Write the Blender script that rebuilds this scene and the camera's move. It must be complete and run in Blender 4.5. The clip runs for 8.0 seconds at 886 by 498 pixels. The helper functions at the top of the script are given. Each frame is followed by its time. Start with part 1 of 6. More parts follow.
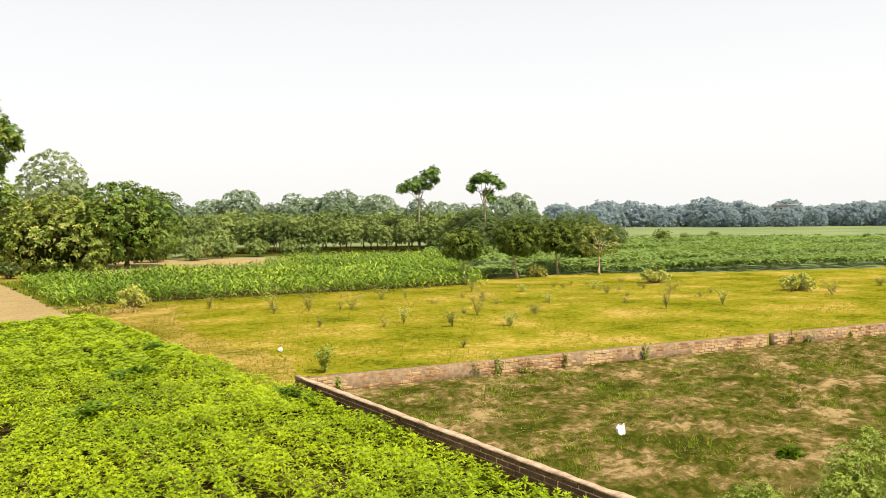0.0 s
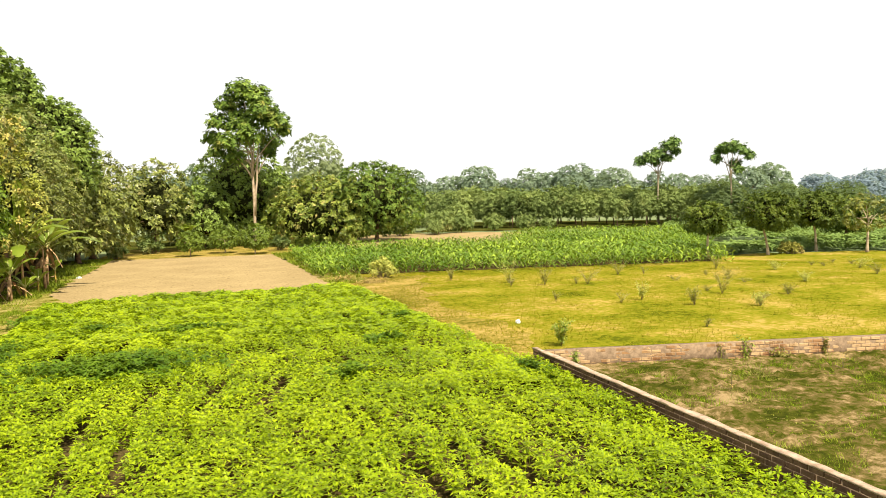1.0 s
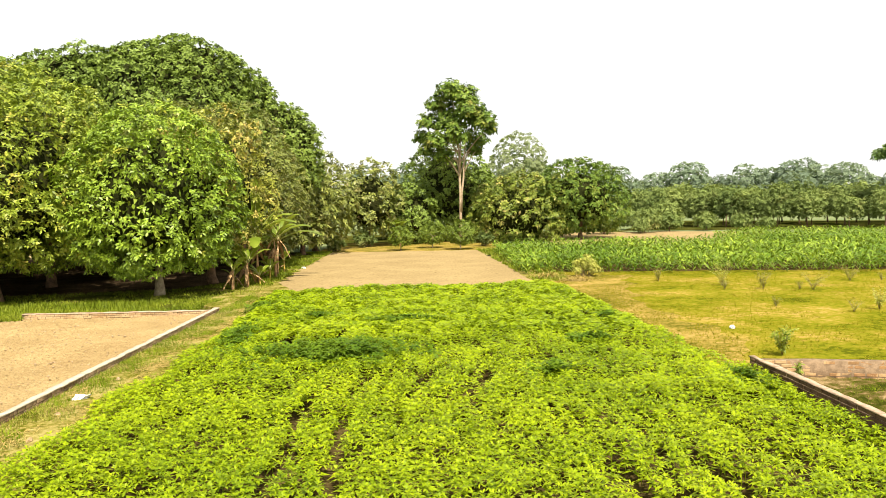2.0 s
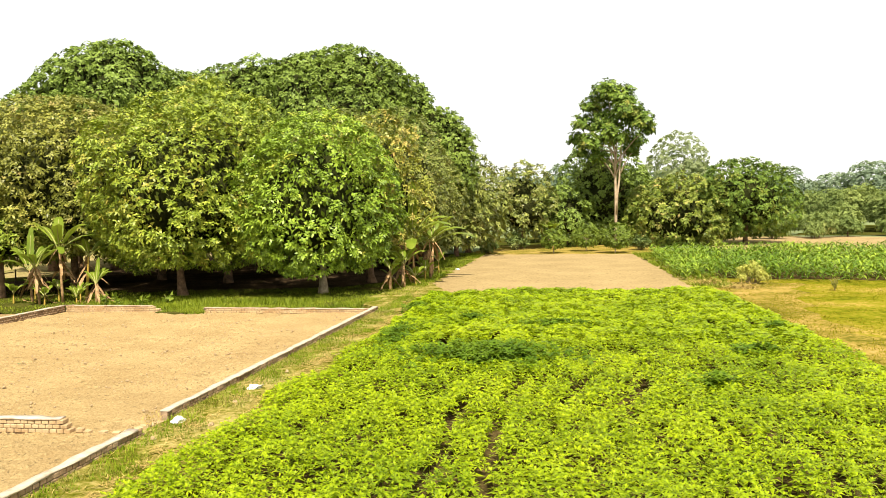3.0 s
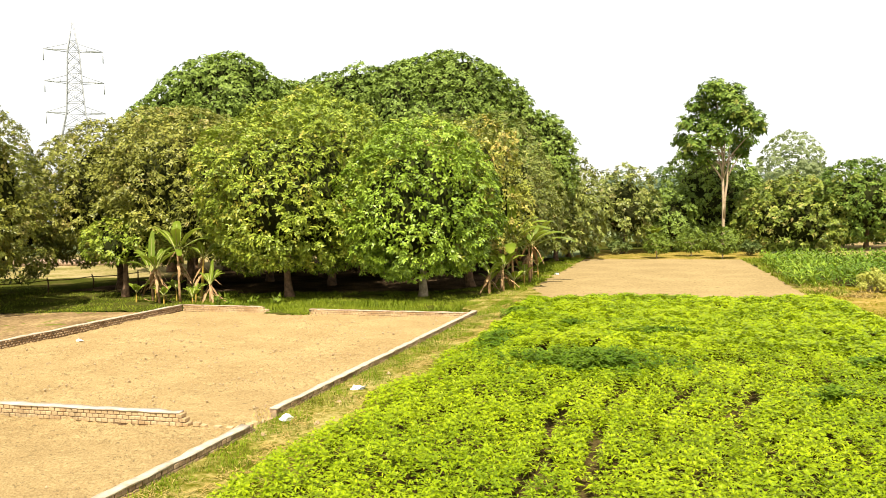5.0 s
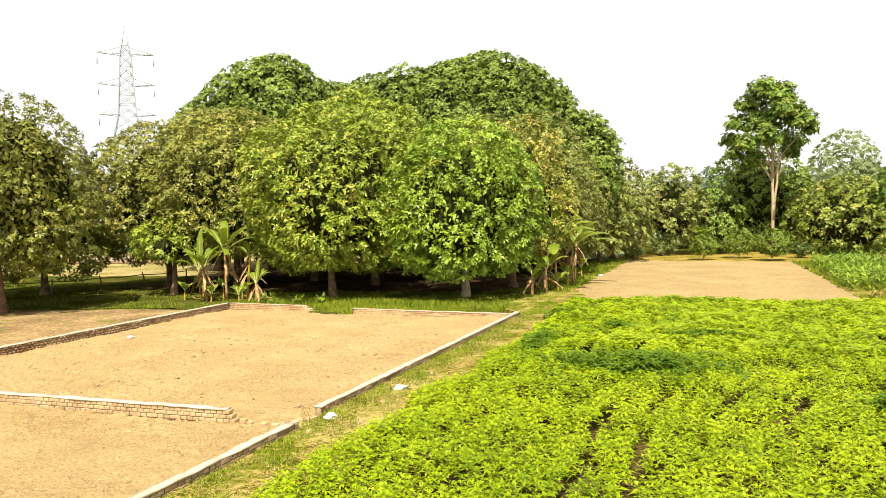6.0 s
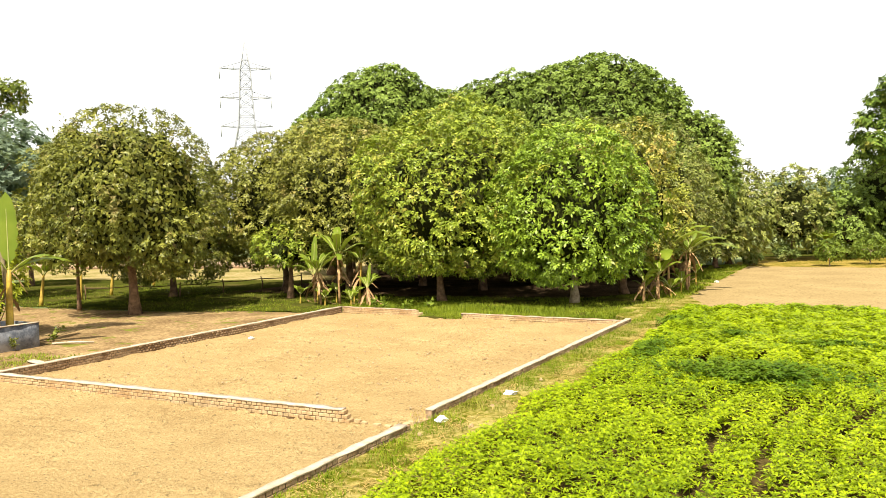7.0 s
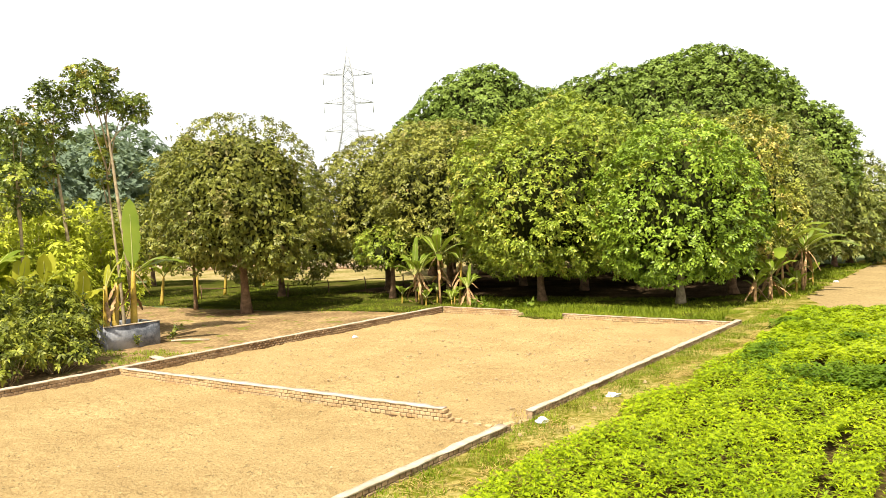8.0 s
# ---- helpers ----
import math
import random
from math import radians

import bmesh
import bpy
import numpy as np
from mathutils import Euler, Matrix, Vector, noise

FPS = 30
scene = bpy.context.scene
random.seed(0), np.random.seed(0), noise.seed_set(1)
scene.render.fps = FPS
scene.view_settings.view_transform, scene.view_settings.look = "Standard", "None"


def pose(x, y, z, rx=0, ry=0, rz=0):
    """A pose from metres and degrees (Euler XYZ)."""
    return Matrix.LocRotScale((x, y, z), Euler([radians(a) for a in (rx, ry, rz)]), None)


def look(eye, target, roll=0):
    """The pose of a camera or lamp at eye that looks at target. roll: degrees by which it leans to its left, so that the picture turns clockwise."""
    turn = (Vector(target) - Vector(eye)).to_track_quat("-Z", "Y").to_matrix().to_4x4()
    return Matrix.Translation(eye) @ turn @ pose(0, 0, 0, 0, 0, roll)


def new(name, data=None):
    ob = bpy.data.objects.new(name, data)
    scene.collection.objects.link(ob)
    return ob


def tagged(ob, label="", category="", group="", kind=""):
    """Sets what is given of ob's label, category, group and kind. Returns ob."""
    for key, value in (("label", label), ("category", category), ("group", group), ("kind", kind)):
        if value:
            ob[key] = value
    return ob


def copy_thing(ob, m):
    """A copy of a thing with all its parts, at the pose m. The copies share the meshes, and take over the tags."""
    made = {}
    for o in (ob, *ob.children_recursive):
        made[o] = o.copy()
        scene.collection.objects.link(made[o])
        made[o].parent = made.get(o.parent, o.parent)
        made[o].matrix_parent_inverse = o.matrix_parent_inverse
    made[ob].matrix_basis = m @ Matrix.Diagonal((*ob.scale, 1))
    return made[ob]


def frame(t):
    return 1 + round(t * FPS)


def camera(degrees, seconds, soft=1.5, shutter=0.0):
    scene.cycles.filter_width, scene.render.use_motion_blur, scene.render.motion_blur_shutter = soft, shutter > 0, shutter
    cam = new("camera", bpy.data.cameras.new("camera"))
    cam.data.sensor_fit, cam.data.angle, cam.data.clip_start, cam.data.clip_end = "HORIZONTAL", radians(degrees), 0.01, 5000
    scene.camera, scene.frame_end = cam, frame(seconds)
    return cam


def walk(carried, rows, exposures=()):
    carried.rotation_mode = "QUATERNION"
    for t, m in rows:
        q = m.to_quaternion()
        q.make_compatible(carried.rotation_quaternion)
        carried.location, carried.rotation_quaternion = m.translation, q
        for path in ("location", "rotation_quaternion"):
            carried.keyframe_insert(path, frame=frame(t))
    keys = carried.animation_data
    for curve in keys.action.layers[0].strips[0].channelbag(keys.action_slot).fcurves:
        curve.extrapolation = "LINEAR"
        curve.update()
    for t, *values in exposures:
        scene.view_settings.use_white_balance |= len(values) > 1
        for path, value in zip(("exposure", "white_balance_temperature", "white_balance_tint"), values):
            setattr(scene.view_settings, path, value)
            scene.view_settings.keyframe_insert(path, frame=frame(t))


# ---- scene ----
# The camera stands on a flat roof about 4 m above the fields and pans to the left by hand.
cam = camera(60.64, 8.0, soft=0.3)
PATH = [
    (0.0, 0.232, 0.133, 3.923, -34.199, -2.128, -0.881),
    (0.1, 0.219, 0.133, 3.922, -31.060, -2.347, -0.958),
    (0.2, 0.206, 0.133, 3.920, -28.630, -2.567, -1.036),
    (0.3, 0.192, 0.132, 3.919, -26.430, -2.786, -1.113),
    (0.4, 0.179, 0.132, 3.917, -24.630, -3.006, -1.191),
    (0.5, 0.166, 0.132, 3.916, -23.137, -3.225, -1.268),
    (0.6, 0.158, 0.124, 3.917, -21.680, -3.317, -1.314),
    (0.7, 0.149, 0.117, 3.918, -20.300, -3.408, -1.360),
    (0.8, 0.141, 0.109, 3.920, -19.050, -3.500, -1.407),
    (0.9, 0.132, 0.102, 3.921, -17.820, -3.591, -1.453),
    (1.0, 0.124, 0.094, 3.922, -16.558, -3.683, -1.499),
    (1.1, 0.114, 0.087, 3.924, -14.840, -3.663, -1.500),
    (1.5, 0.074, 0.059, 3.931, -8.560, -3.583, -1.505),
    (2.0, 0.037, 0.087, 3.928, -1.354, -3.532, -1.297),
    (2.2, 0.002, 0.029, 3.949, 1.131, -3.517, -1.399),
    (3.3, -0.040, 0.049, 3.989, 12.260, -3.005, -1.114),
    (3.5, -0.038, 0.020, 4.010, 13.174, -2.951, -1.128),
    (4.0, -0.064, 0.007, 4.002, 14.956, -2.736, -1.252),
    (4.5, -0.043, -0.026, 4.015, 16.144, -2.753, -1.296),
    (5.8, -0.076, -0.055, 4.032, 20.070, -2.655, -1.143),
    (6.0, -0.081, -0.059, 4.035, 20.712, -2.640, -1.119),
    (6.3, -0.092, -0.077, 4.033, 22.000, -2.368, -1.187),
    (6.5, -0.099, -0.089, 4.031, 23.262, -2.187, -1.233),
    (6.6, -0.101, -0.103, 4.034, 24.200, -2.163, -1.275),
    (6.7, -0.103, -0.117, 4.037, 25.240, -2.139, -1.317),
    (6.8, -0.104, -0.131, 4.041, 26.360, -2.115, -1.360),
    (6.9, -0.106, -0.145, 4.044, 27.500, -2.091, -1.402),
    (7.0, -0.108, -0.159, 4.047, 28.753, -2.067, -1.444),
    (7.1, -0.106, -0.156, 4.045, 30.050, -2.029, -1.559),
    (7.2, -0.104, -0.152, 4.043, 31.420, -1.991, -1.674),
    (7.3, -0.103, -0.149, 4.040, 32.480, -1.953, -1.790),
    (7.4, -0.101, -0.145, 4.038, 33.480, -1.915, -1.905),
    (7.5, -0.099, -0.142, 4.036, 34.304, -1.877, -2.020),
    (7.6, -0.096, -0.145, 4.038, 35.020, -1.865, -2.038),
    (7.7, -0.092, -0.147, 4.040, 35.750, -1.852, -2.056),
    (7.8, -0.089, -0.150, 4.041, 36.300, -1.840, -2.073),
    (8.0, -0.082, -0.155, 4.045, 36.332, -1.815, -2.109),
]


def gaze(x, y, z, yaw, pitch, roll):
    a, p = radians(yaw), radians(pitch)
    ahead = Vector((-math.sin(a) * math.cos(p), math.cos(a) * math.cos(p), math.sin(p)))
    eye = Vector((x, y, z))
    return look(eye, eye + ahead * 10, roll)


walk(cam, [(t, gaze(x, y, z, yaw, pitch, roll)) for t, x, y, z, yaw, pitch, roll in PATH], exposures=[(0, 0.53), (0.5, 0.66), (2.5, 0.8), (8.0, 0.87)])

# ---- light: a hazy bright sky and the sun behind the camera ----
SUN_AZ, SUN_EL = 164.0, 58.0  # degrees clockwise from +y, degrees above the horizon
world = bpy.data.worlds.new("hazy_sky")
scene.world = world
world.use_nodes = True
wn, wl = world.node_tree.nodes, world.node_tree.links
wn.clear()
w_sky = wn.new("ShaderNodeTexSky")
w_sky.sky_type, w_sky.sun_disc = "NISHITA", False
w_sky.sun_elevation, w_sky.sun_rotation = radians(SUN_EL), radians(SUN_AZ)
w_sky.air_density, w_sky.dust_density, w_sky.ozone_density = 1.0, 6.0, 1.0
w_a = wn.new("ShaderNodeBackground")
w_a.inputs["Strength"].default_value = 0.03
w_b = wn.new("ShaderNodeBackground")
w_b.inputs["Color"].default_value = (1.0, 0.985, 0.955, 1)
w_co, w_xyz, w_map = wn.new("ShaderNodeTexCoord"), wn.new("ShaderNodeSeparateXYZ"), wn.new("ShaderNodeMapRange")  # haze: brightest at the horizon
w_map.inputs["To Min"].default_value, w_map.inputs["To Max"].default_value = 0.66, 0.22
w_map.interpolation_type = "SMOOTHSTEP"
wl.new(w_co.outputs["Generated"], w_xyz.inputs[0])
wl.new(w_xyz.outputs["Z"], w_map.inputs["Value"])
wl.new(w_map.outputs[0], w_b.inputs["Strength"])
w_add, w_out = wn.new("ShaderNodeAddShader"), wn.new("ShaderNodeOutputWorld")
wl.new(w_sky.outputs["Color"], w_a.inputs["Color"])
wl.new(w_a.outputs[0], w_add.inputs[0])
wl.new(w_b.outputs[0], w_add.inputs[1])
wl.new(w_add.outputs[0], w_out.inputs["Surface"])

sun = new("sun", bpy.data.lights.new("sun", "SUN"))
sun.data.energy, sun.data.angle, sun.data.color = 4.85, radians(0.6), (1.0, 0.92, 0.76)
sun.matrix_world = look((0, 0, 60), Vector((0, 0, 60)) - Vector((math.sin(radians(SUN_AZ)) * math.cos(radians(SUN_EL)), math.cos(radians(SUN_AZ)) * math.cos(radians(SUN_EL)), math.sin(radians(SUN_EL)))))


# ---- materials ----
def mat_new(name):
    m = bpy.data.materials.new(name)
    m.use_nodes = True
    n = m.node_tree.nodes
    return m, n, m.node_tree.links, n["Principled BSDF"], n["Material Output"]


def ramp(n, stops):
    r = n.new("ShaderNodeValToRGB")
    e = r.color_ramp.elements
    while len(e) < len(stops):
        e.new(0.5)
    for el, (p, c) in zip(e, stops):
        el.position, el.color = p, (*c, 1)
    return r


def tex_noise(n, l, scale, detail=4.0, coords=None, rough=0.55):
    t = n.new("ShaderNodeTexNoise")
    t.inputs["Scale"].default_value, t.inputs["Detail"].default_value, t.inputs["Roughness"].default_value = scale, detail, rough
    if coords:
        l.new(coords, t.inputs["Vector"])
    return t


def mix_colour(n, l, fac, a, b, kind="MIX"):
    x = n.new("ShaderNodeMix")
    x.data_type, x.blend_type = "RGBA", kind
    for src, i in ((fac, 0), (a, 6), (b, 7)):
        if isinstance(src, (int, float)):
            x.inputs[i].default_value = src
        elif isinstance(src, tuple):
            x.inputs[i].default_value = (*src, 1)
        else:
            l.new(src, x.inputs[i])
    return x.outputs[2]


def leaf_mat(name, dark, mid, light, flush=None, flush_amount=0.0, patch=0.35, trans=0.12, rough=0.5, gloss=0.25, clump=0.0, vary=0.0):
    """Leaves: each one its own tint, drifting over the crown at the scale of a branch."""
    m, n, l, p, out = mat_new(name)
    geo, co = n.new("ShaderNodeNewGeometry"), n.new("ShaderNodeTexCoord")
    r = ramp(n, [(0.0, dark), (0.5, mid), (1.0, light)])
    big = tex_noise(n, l, patch, 3.0, co.outputs["Object"])
    s = n.new("ShaderNodeMath")
    s.operation = "MULTIPLY_ADD"
    l.new(geo.outputs["Random Per Island"], s.inputs[0])
    s.inputs[1].default_value = 0.6
    k = n.new("ShaderNodeMath")
    k.operation = "MULTIPLY_ADD"
    l.new(big.outputs["Fac"], k.inputs[0])
    k.inputs[1].default_value, k.inputs[2].default_value = 1.4, -0.5
    if vary:
        who = n.new("ShaderNodeObjectInfo")
        v = n.new("ShaderNodeMath")
        v.operation = "MULTIPLY_ADD"
        l.new(who.outputs["Random"], v.inputs[0])
        v.inputs[1].default_value, v.inputs[2].default_value = vary, -0.5 - vary / 2
        l.new(v.outputs[0], k.inputs[2])
    l.new(k.outputs[0], s.inputs[2])
    total = s.outputs[0]
    # tuft-sized colour noise, standing in for lit and shaded clumps
    if clump:
        s.inputs[1].default_value = 0.28
        cl = tex_noise(n, l, clump, 2.0, co.outputs["Object"])
        c2 = n.new("ShaderNodeMath")
        c2.operation = "MULTIPLY_ADD"
        l.new(cl.outputs["Fac"], c2.inputs[0])
        c2.inputs[1].default_value = 2.2
        l.new(total, c2.inputs[2])
        c3 = n.new("ShaderNodeMath")
        c3.operation = "SUBTRACT"
        l.new(c2.outputs[0], c3.inputs[0])
        c3.inputs[1].default_value = 0.95
        total = c3.outputs[0]
    l.new(total, r.inputs["Fac"])
    col = r.outputs["Color"]
    if flush:
        fl = tex_noise(n, l, patch * 1.7, 2.0, co.outputs["Object"])
        th = ramp(n, [(0.62 - flush_amount * 0.3, (0, 0, 0)), (0.74 - flush_amount * 0.25, (1, 1, 1))])
        l.new(fl.outputs["Fac"], th.inputs["Fac"])
        half = n.new("ShaderNodeMath")
        half.operation = "MULTIPLY"
        l.new(th.outputs["Color"], half.inputs[0])
        l.new(geo.outputs["Random Per Island"], half.inputs[1])
        col = mix_colour(n, l, half.outputs[0], col, flush)
    l.new(col, p.inputs["Base Color"])
    p.inputs["Roughness"].default_value = rough
    p.inputs["Specular IOR Level"].default_value = gloss
    tr = n.new("ShaderNodeBsdfTranslucent")
    l.new(mix_colour(n, l, 0.35, col, (0.35, 0.42, 0.03)), tr.inputs["Color"])
    mx = n.new("ShaderNodeMixShader")
    mx.inputs[0].default_value = trans
    l.new(p.outputs[0], mx.inputs[1])
    l.new(tr.outputs[0], mx.inputs[2])
    l.new(mx.outputs[0], out.inputs["Surface"])
    return m


def ground_mat(name, cols, scale=0.5, fine=14.0, bump=0.4, speck=None, rough=0.95, blend=0.5):
    """Soil and turf: broad drifts, mid patches and fine grain, with relief."""
    m, n, l, p, out = mat_new(name)
    co = n.new("ShaderNodeTexCoord")
    a = tex_noise(n, l, scale, 6.0, co.outputs["Object"], 0.6)
    b = tex_noise(n, l, fine, 5.0, co.outputs["Object"], 0.7)
    s = n.new("ShaderNodeMath")
    s.operation = "MULTIPLY_ADD"
    l.new(b.outputs["Fac"], s.inputs[0])
    s.inputs[1].default_value = blend
    k = n.new("ShaderNodeMath")
    k.operation = "MULTIPLY"
    l.new(a.outputs["Fac"], k.inputs[0])
    k.inputs[1].default_value = 1.0 - blend
    l.new(k.outputs[0], s.inputs[2])
    lo, hi = 0.4, 0.6
    r = ramp(n, [(lo + (hi - lo) * i / (len(cols) - 1), c) for i, c in enumerate(cols)])
    l.new(s.outputs[0], r.inputs["Fac"])
    col = r.outputs["Color"]
    if speck:
        c_speck, size, amount = speck
        v = tex_noise(n, l, size, 3.0, co.outputs["Object"], 0.6)
        th = ramp(n, [(amount, (0, 0, 0)), (amount + 0.06, (1, 1, 1))])
        l.new(v.outputs["Fac"], th.inputs["Fac"])
        col = mix_colour(n, l, th.outputs["Color"], col, c_speck)
    l.new(col, p.inputs["Base Color"])
    p.inputs["Roughness"].default_value = rough
    p.inputs["Specular IOR Level"].default_value = 0.0
    bp = n.new("ShaderNodeBump")
    bp.inputs["Strength"].default_value, bp.inputs["Distance"].default_value = bump, 0.06
    l.new(b.outputs["Fac"], bp.inputs["Height"])
    l.new(bp.outputs[0], p.inputs["Normal"])
    return m


def solid_mat(name, a, b, scale=6.0, rough=0.8, bump=0.2, metal=0.0, per_object=None, stain=(0.55, 0.5, 0.45), plaster=None):
    """Plain things: two tints worn into one another, with fine relief; per_object adds a third tint by piece."""
    m, n, l, p, out = mat_new(name)
    co = n.new("ShaderNodeTexCoord")
    where = n.new("ShaderNodeNewGeometry").outputs["Position"] if per_object else co.outputs["Object"]
    t = tex_noise(n, l, scale, 6.0, where, 0.65)
    r = ramp(n, [(0.36, a), (0.64, b)])
    l.new(t.outputs["Fac"], r.inputs["Fac"])
    col = r.outputs["Color"]
    if per_object:
        o = n.new("ShaderNodeObjectInfo")
        col = mix_colour(n, l, o.outputs["Random"], col, per_object)
        st = tex_noise(n, l, 0.9, 5.0, where, 0.7)
        th = ramp(n, [(0.44, (1, 1, 1)), (0.6, stain)])
        l.new(st.outputs["Fac"], th.inputs["Fac"])
        col = mix_colour(n, l, 1.0, col, th.outputs["Color"], "MULTIPLY")
        if plaster:
            pl = tex_noise(n, l, 1.6, 6.0, where, 0.65)
            pt = ramp(n, [(0.46, (0, 0, 0)), (0.54, (1, 1, 1))])
            l.new(pl.outputs["Fac"], pt.inputs["Fac"])
            col = mix_colour(n, l, pt.outputs["Color"], col, plaster)
    l.new(col, p.inputs["Base Color"])
    p.inputs["Roughness"].default_value, p.inputs["Metallic"].default_value = rough, metal
    bp = n.new("ShaderNodeBump")
    bp.inputs["Strength"].default_value, bp.inputs["Distance"].default_value = bump, 0.02
    f = tex_noise(n, l, scale * 6, 4.0, co.outputs["Object"], 0.6)
    l.new(f.outputs["Fac"], bp.inputs["Height"])
    l.new(bp.outputs[0], p.inputs["Normal"])
    return m


M_CROP = leaf_mat("crop_leaf", (0.13, 0.21, 0.004), (0.29, 0.385, 0.005), (0.43, 0.51, 0.01), patch=0.45, trans=0.3, rough=0.45, gloss=0.15)
M_CROP_DARK = leaf_mat("dark_crop_leaf", (0.05, 0.11, 0.008), (0.11, 0.19, 0.01), (0.18, 0.27, 0.02), patch=0.8, trans=0.3, gloss=0.1)
M_CORN = leaf_mat("corn_leaf", (0.0481, 0.107, 0.00701), (0.137, 0.226, 0.0164), (0.427, 0.546, 0.0584), patch=0.15, trans=0.22, rough=0.45, gloss=0.14)
M_CROP_FAR = leaf_mat("pale_crop_leaf", (0.117, 0.183, 0.0462), (0.188, 0.27, 0.0714), (0.26, 0.347, 0.101), patch=0.12, trans=0.3, gloss=0.0)
# near-black colour that paints the shade inside the crowns
M_INNER_SHADE = ground_mat("crown_inner_shade", [(0.016, 0.02, 0.006), (0.026, 0.03, 0.009), (0.04, 0.042, 0.014)], 0.8, 9.0, 0.8)
M_MANGO = leaf_mat("mango_leaf", (0.0704, 0.116, 0.00878), (0.199, 0.299, 0.022), (0.395, 0.529, 0.0539), flush=(0.42, 0.36, 0.05), flush_amount=0.02, patch=0.4, gloss=0.3, rough=0.42)
M_MANGO_F = leaf_mat("yellowing_mango_leaf", (0.0805, 0.117, 0.00997), (0.227, 0.299, 0.0248), (0.482, 0.534, 0.0696), flush=(0.46, 0.37, 0.07), flush_amount=0.22, patch=0.5, gloss=0.3, rough=0.42)
M_TIPS = leaf_mat("tipped_mango_leaf", (0.075, 0.115, 0.012), (0.17, 0.22, 0.028), (0.36, 0.4, 0.06), flush=(0.55, 0.44, 0.14), flush_amount=0.25, patch=0.8)
M_MANGO_B = leaf_mat("brown_mango_leaf", (0.0923, 0.105, 0.0156), (0.22, 0.231, 0.0351), (0.426, 0.413, 0.0806), flush=(0.38, 0.28, 0.1), flush_amount=0.2, patch=0.4, gloss=0.3, rough=0.42)
M_MANGO_Y = leaf_mat("flushing_mango_leaf", (0.0855, 0.103, 0.0125), (0.261, 0.289, 0.0344), (0.559, 0.562, 0.0875), flush=(0.55, 0.4, 0.11), flush_amount=0.5, patch=0.5, gloss=0.3, rough=0.42)
M_SAPLING = leaf_mat("sapling_leaf", (0.0816, 0.125, 0.015), (0.15, 0.211, 0.0225), (0.258, 0.328, 0.045), patch=0.7, trans=0.2)
M_OLIVE = leaf_mat("olive_mango_leaf", (0.0786, 0.0933, 0.0123), (0.18, 0.197, 0.0275), (0.392, 0.38, 0.0688), flush=(0.3, 0.22, 0.09), flush_amount=0.2, patch=0.5, gloss=0.3, rough=0.42)
M_MANGO_D = leaf_mat("dark_mango_leaf", (0.0627, 0.0821, 0.0133), (0.188, 0.221, 0.0416), (0.404, 0.425, 0.101), flush=(0.3, 0.25, 0.1), flush_amount=0.25, patch=0.45, gloss=0.3, rough=0.42)
M_DOME = leaf_mat("broad_tree_leaf", (0.0843, 0.127, 0.0206), (0.17, 0.242, 0.037), (0.304, 0.399, 0.0728), patch=0.3, gloss=0.2)
M_LANKY = leaf_mat("lanky_tree_leaf", (0.0675, 0.123, 0.03), (0.128, 0.21, 0.048), (0.24, 0.319, 0.075), patch=0.35, gloss=0.15)
M_TEAK = leaf_mat("tall_tree_leaf", (0.0475, 0.0901, 0.0131), (0.119, 0.192, 0.0261), (0.249, 0.331, 0.0491), flush=(0.33, 0.312, 0.066), flush_amount=0.15, patch=0.35, gloss=0.15)
M_YOUNG = leaf_mat("young_tree_leaf", (0.04, 0.065, 0.008), (0.085, 0.125, 0.014), (0.2, 0.24, 0.03), patch=0.7, gloss=0.15)
M_LEATHER = leaf_mat("leathery_leaf", (0.0237, 0.0371, 0.00605), (0.119, 0.159, 0.0226), (0.405, 0.459, 0.072), flush=(0.385, 0.22, 0.055), flush_amount=0.1, patch=0.9, rough=0.35, clump=2.5)
M_RIB = solid_mat("leaf_rib", (0.288, 0.304, 0.08), (0.4, 0.384, 0.128), 5.0, 0.5)
# leaf colour lightened to carry the haze in front of the tree
M_HAZE_PALE = leaf_mat("haze_paled_leaf", (0.262, 0.31, 0.156), (0.318, 0.367, 0.185), (0.374, 0.419, 0.215), patch=0.2, trans=0.45, gloss=0.0)
# orchard and wood leaves: paled and greyed, some haze is in the colour
M_MID = leaf_mat("orchard_leaf", (0.109, 0.151, 0.0476), (0.195, 0.251, 0.075), (0.311, 0.365, 0.109), flush=(0.306, 0.244, 0.0948), flush_amount=0.3, patch=0.12, trans=0.25, gloss=0.0, vary=0.8)
M_WOOD = leaf_mat("wood_leaf", (0.0864, 0.124, 0.0522), (0.135, 0.185, 0.075), (0.188, 0.241, 0.0942), flush=(0.215, 0.202, 0.0834), flush_amount=0.2, patch=0.15, trans=0.4, gloss=0.0, vary=0.5)
# far leaves: distance haze painted in as pale bluish colour and extra translucency
M_FAR = leaf_mat("haze_tinted_leaf", (0.16, 0.213, 0.153), (0.218, 0.283, 0.198), (0.274, 0.342, 0.222), patch=0.08, trans=0.4, gloss=0.0, vary=0.9)
M_FARTHEST = leaf_mat("blue_haze_leaf", (0.288, 0.361, 0.441), (0.306, 0.38, 0.458), (0.323, 0.395, 0.475), patch=0.05, trans=0.5, gloss=0.0)
M_BANANA = leaf_mat("banana_leaf", (0.09, 0.15, 0.012), (0.19, 0.26, 0.025), (0.33, 0.38, 0.05), patch=0.6, trans=0.35, rough=0.35)
M_BANANA_Y = leaf_mat("yellowing_banana_leaf", (0.2, 0.22, 0.015), (0.36, 0.36, 0.03), (0.5, 0.46, 0.05), patch=0.6, trans=0.35, rough=0.35)
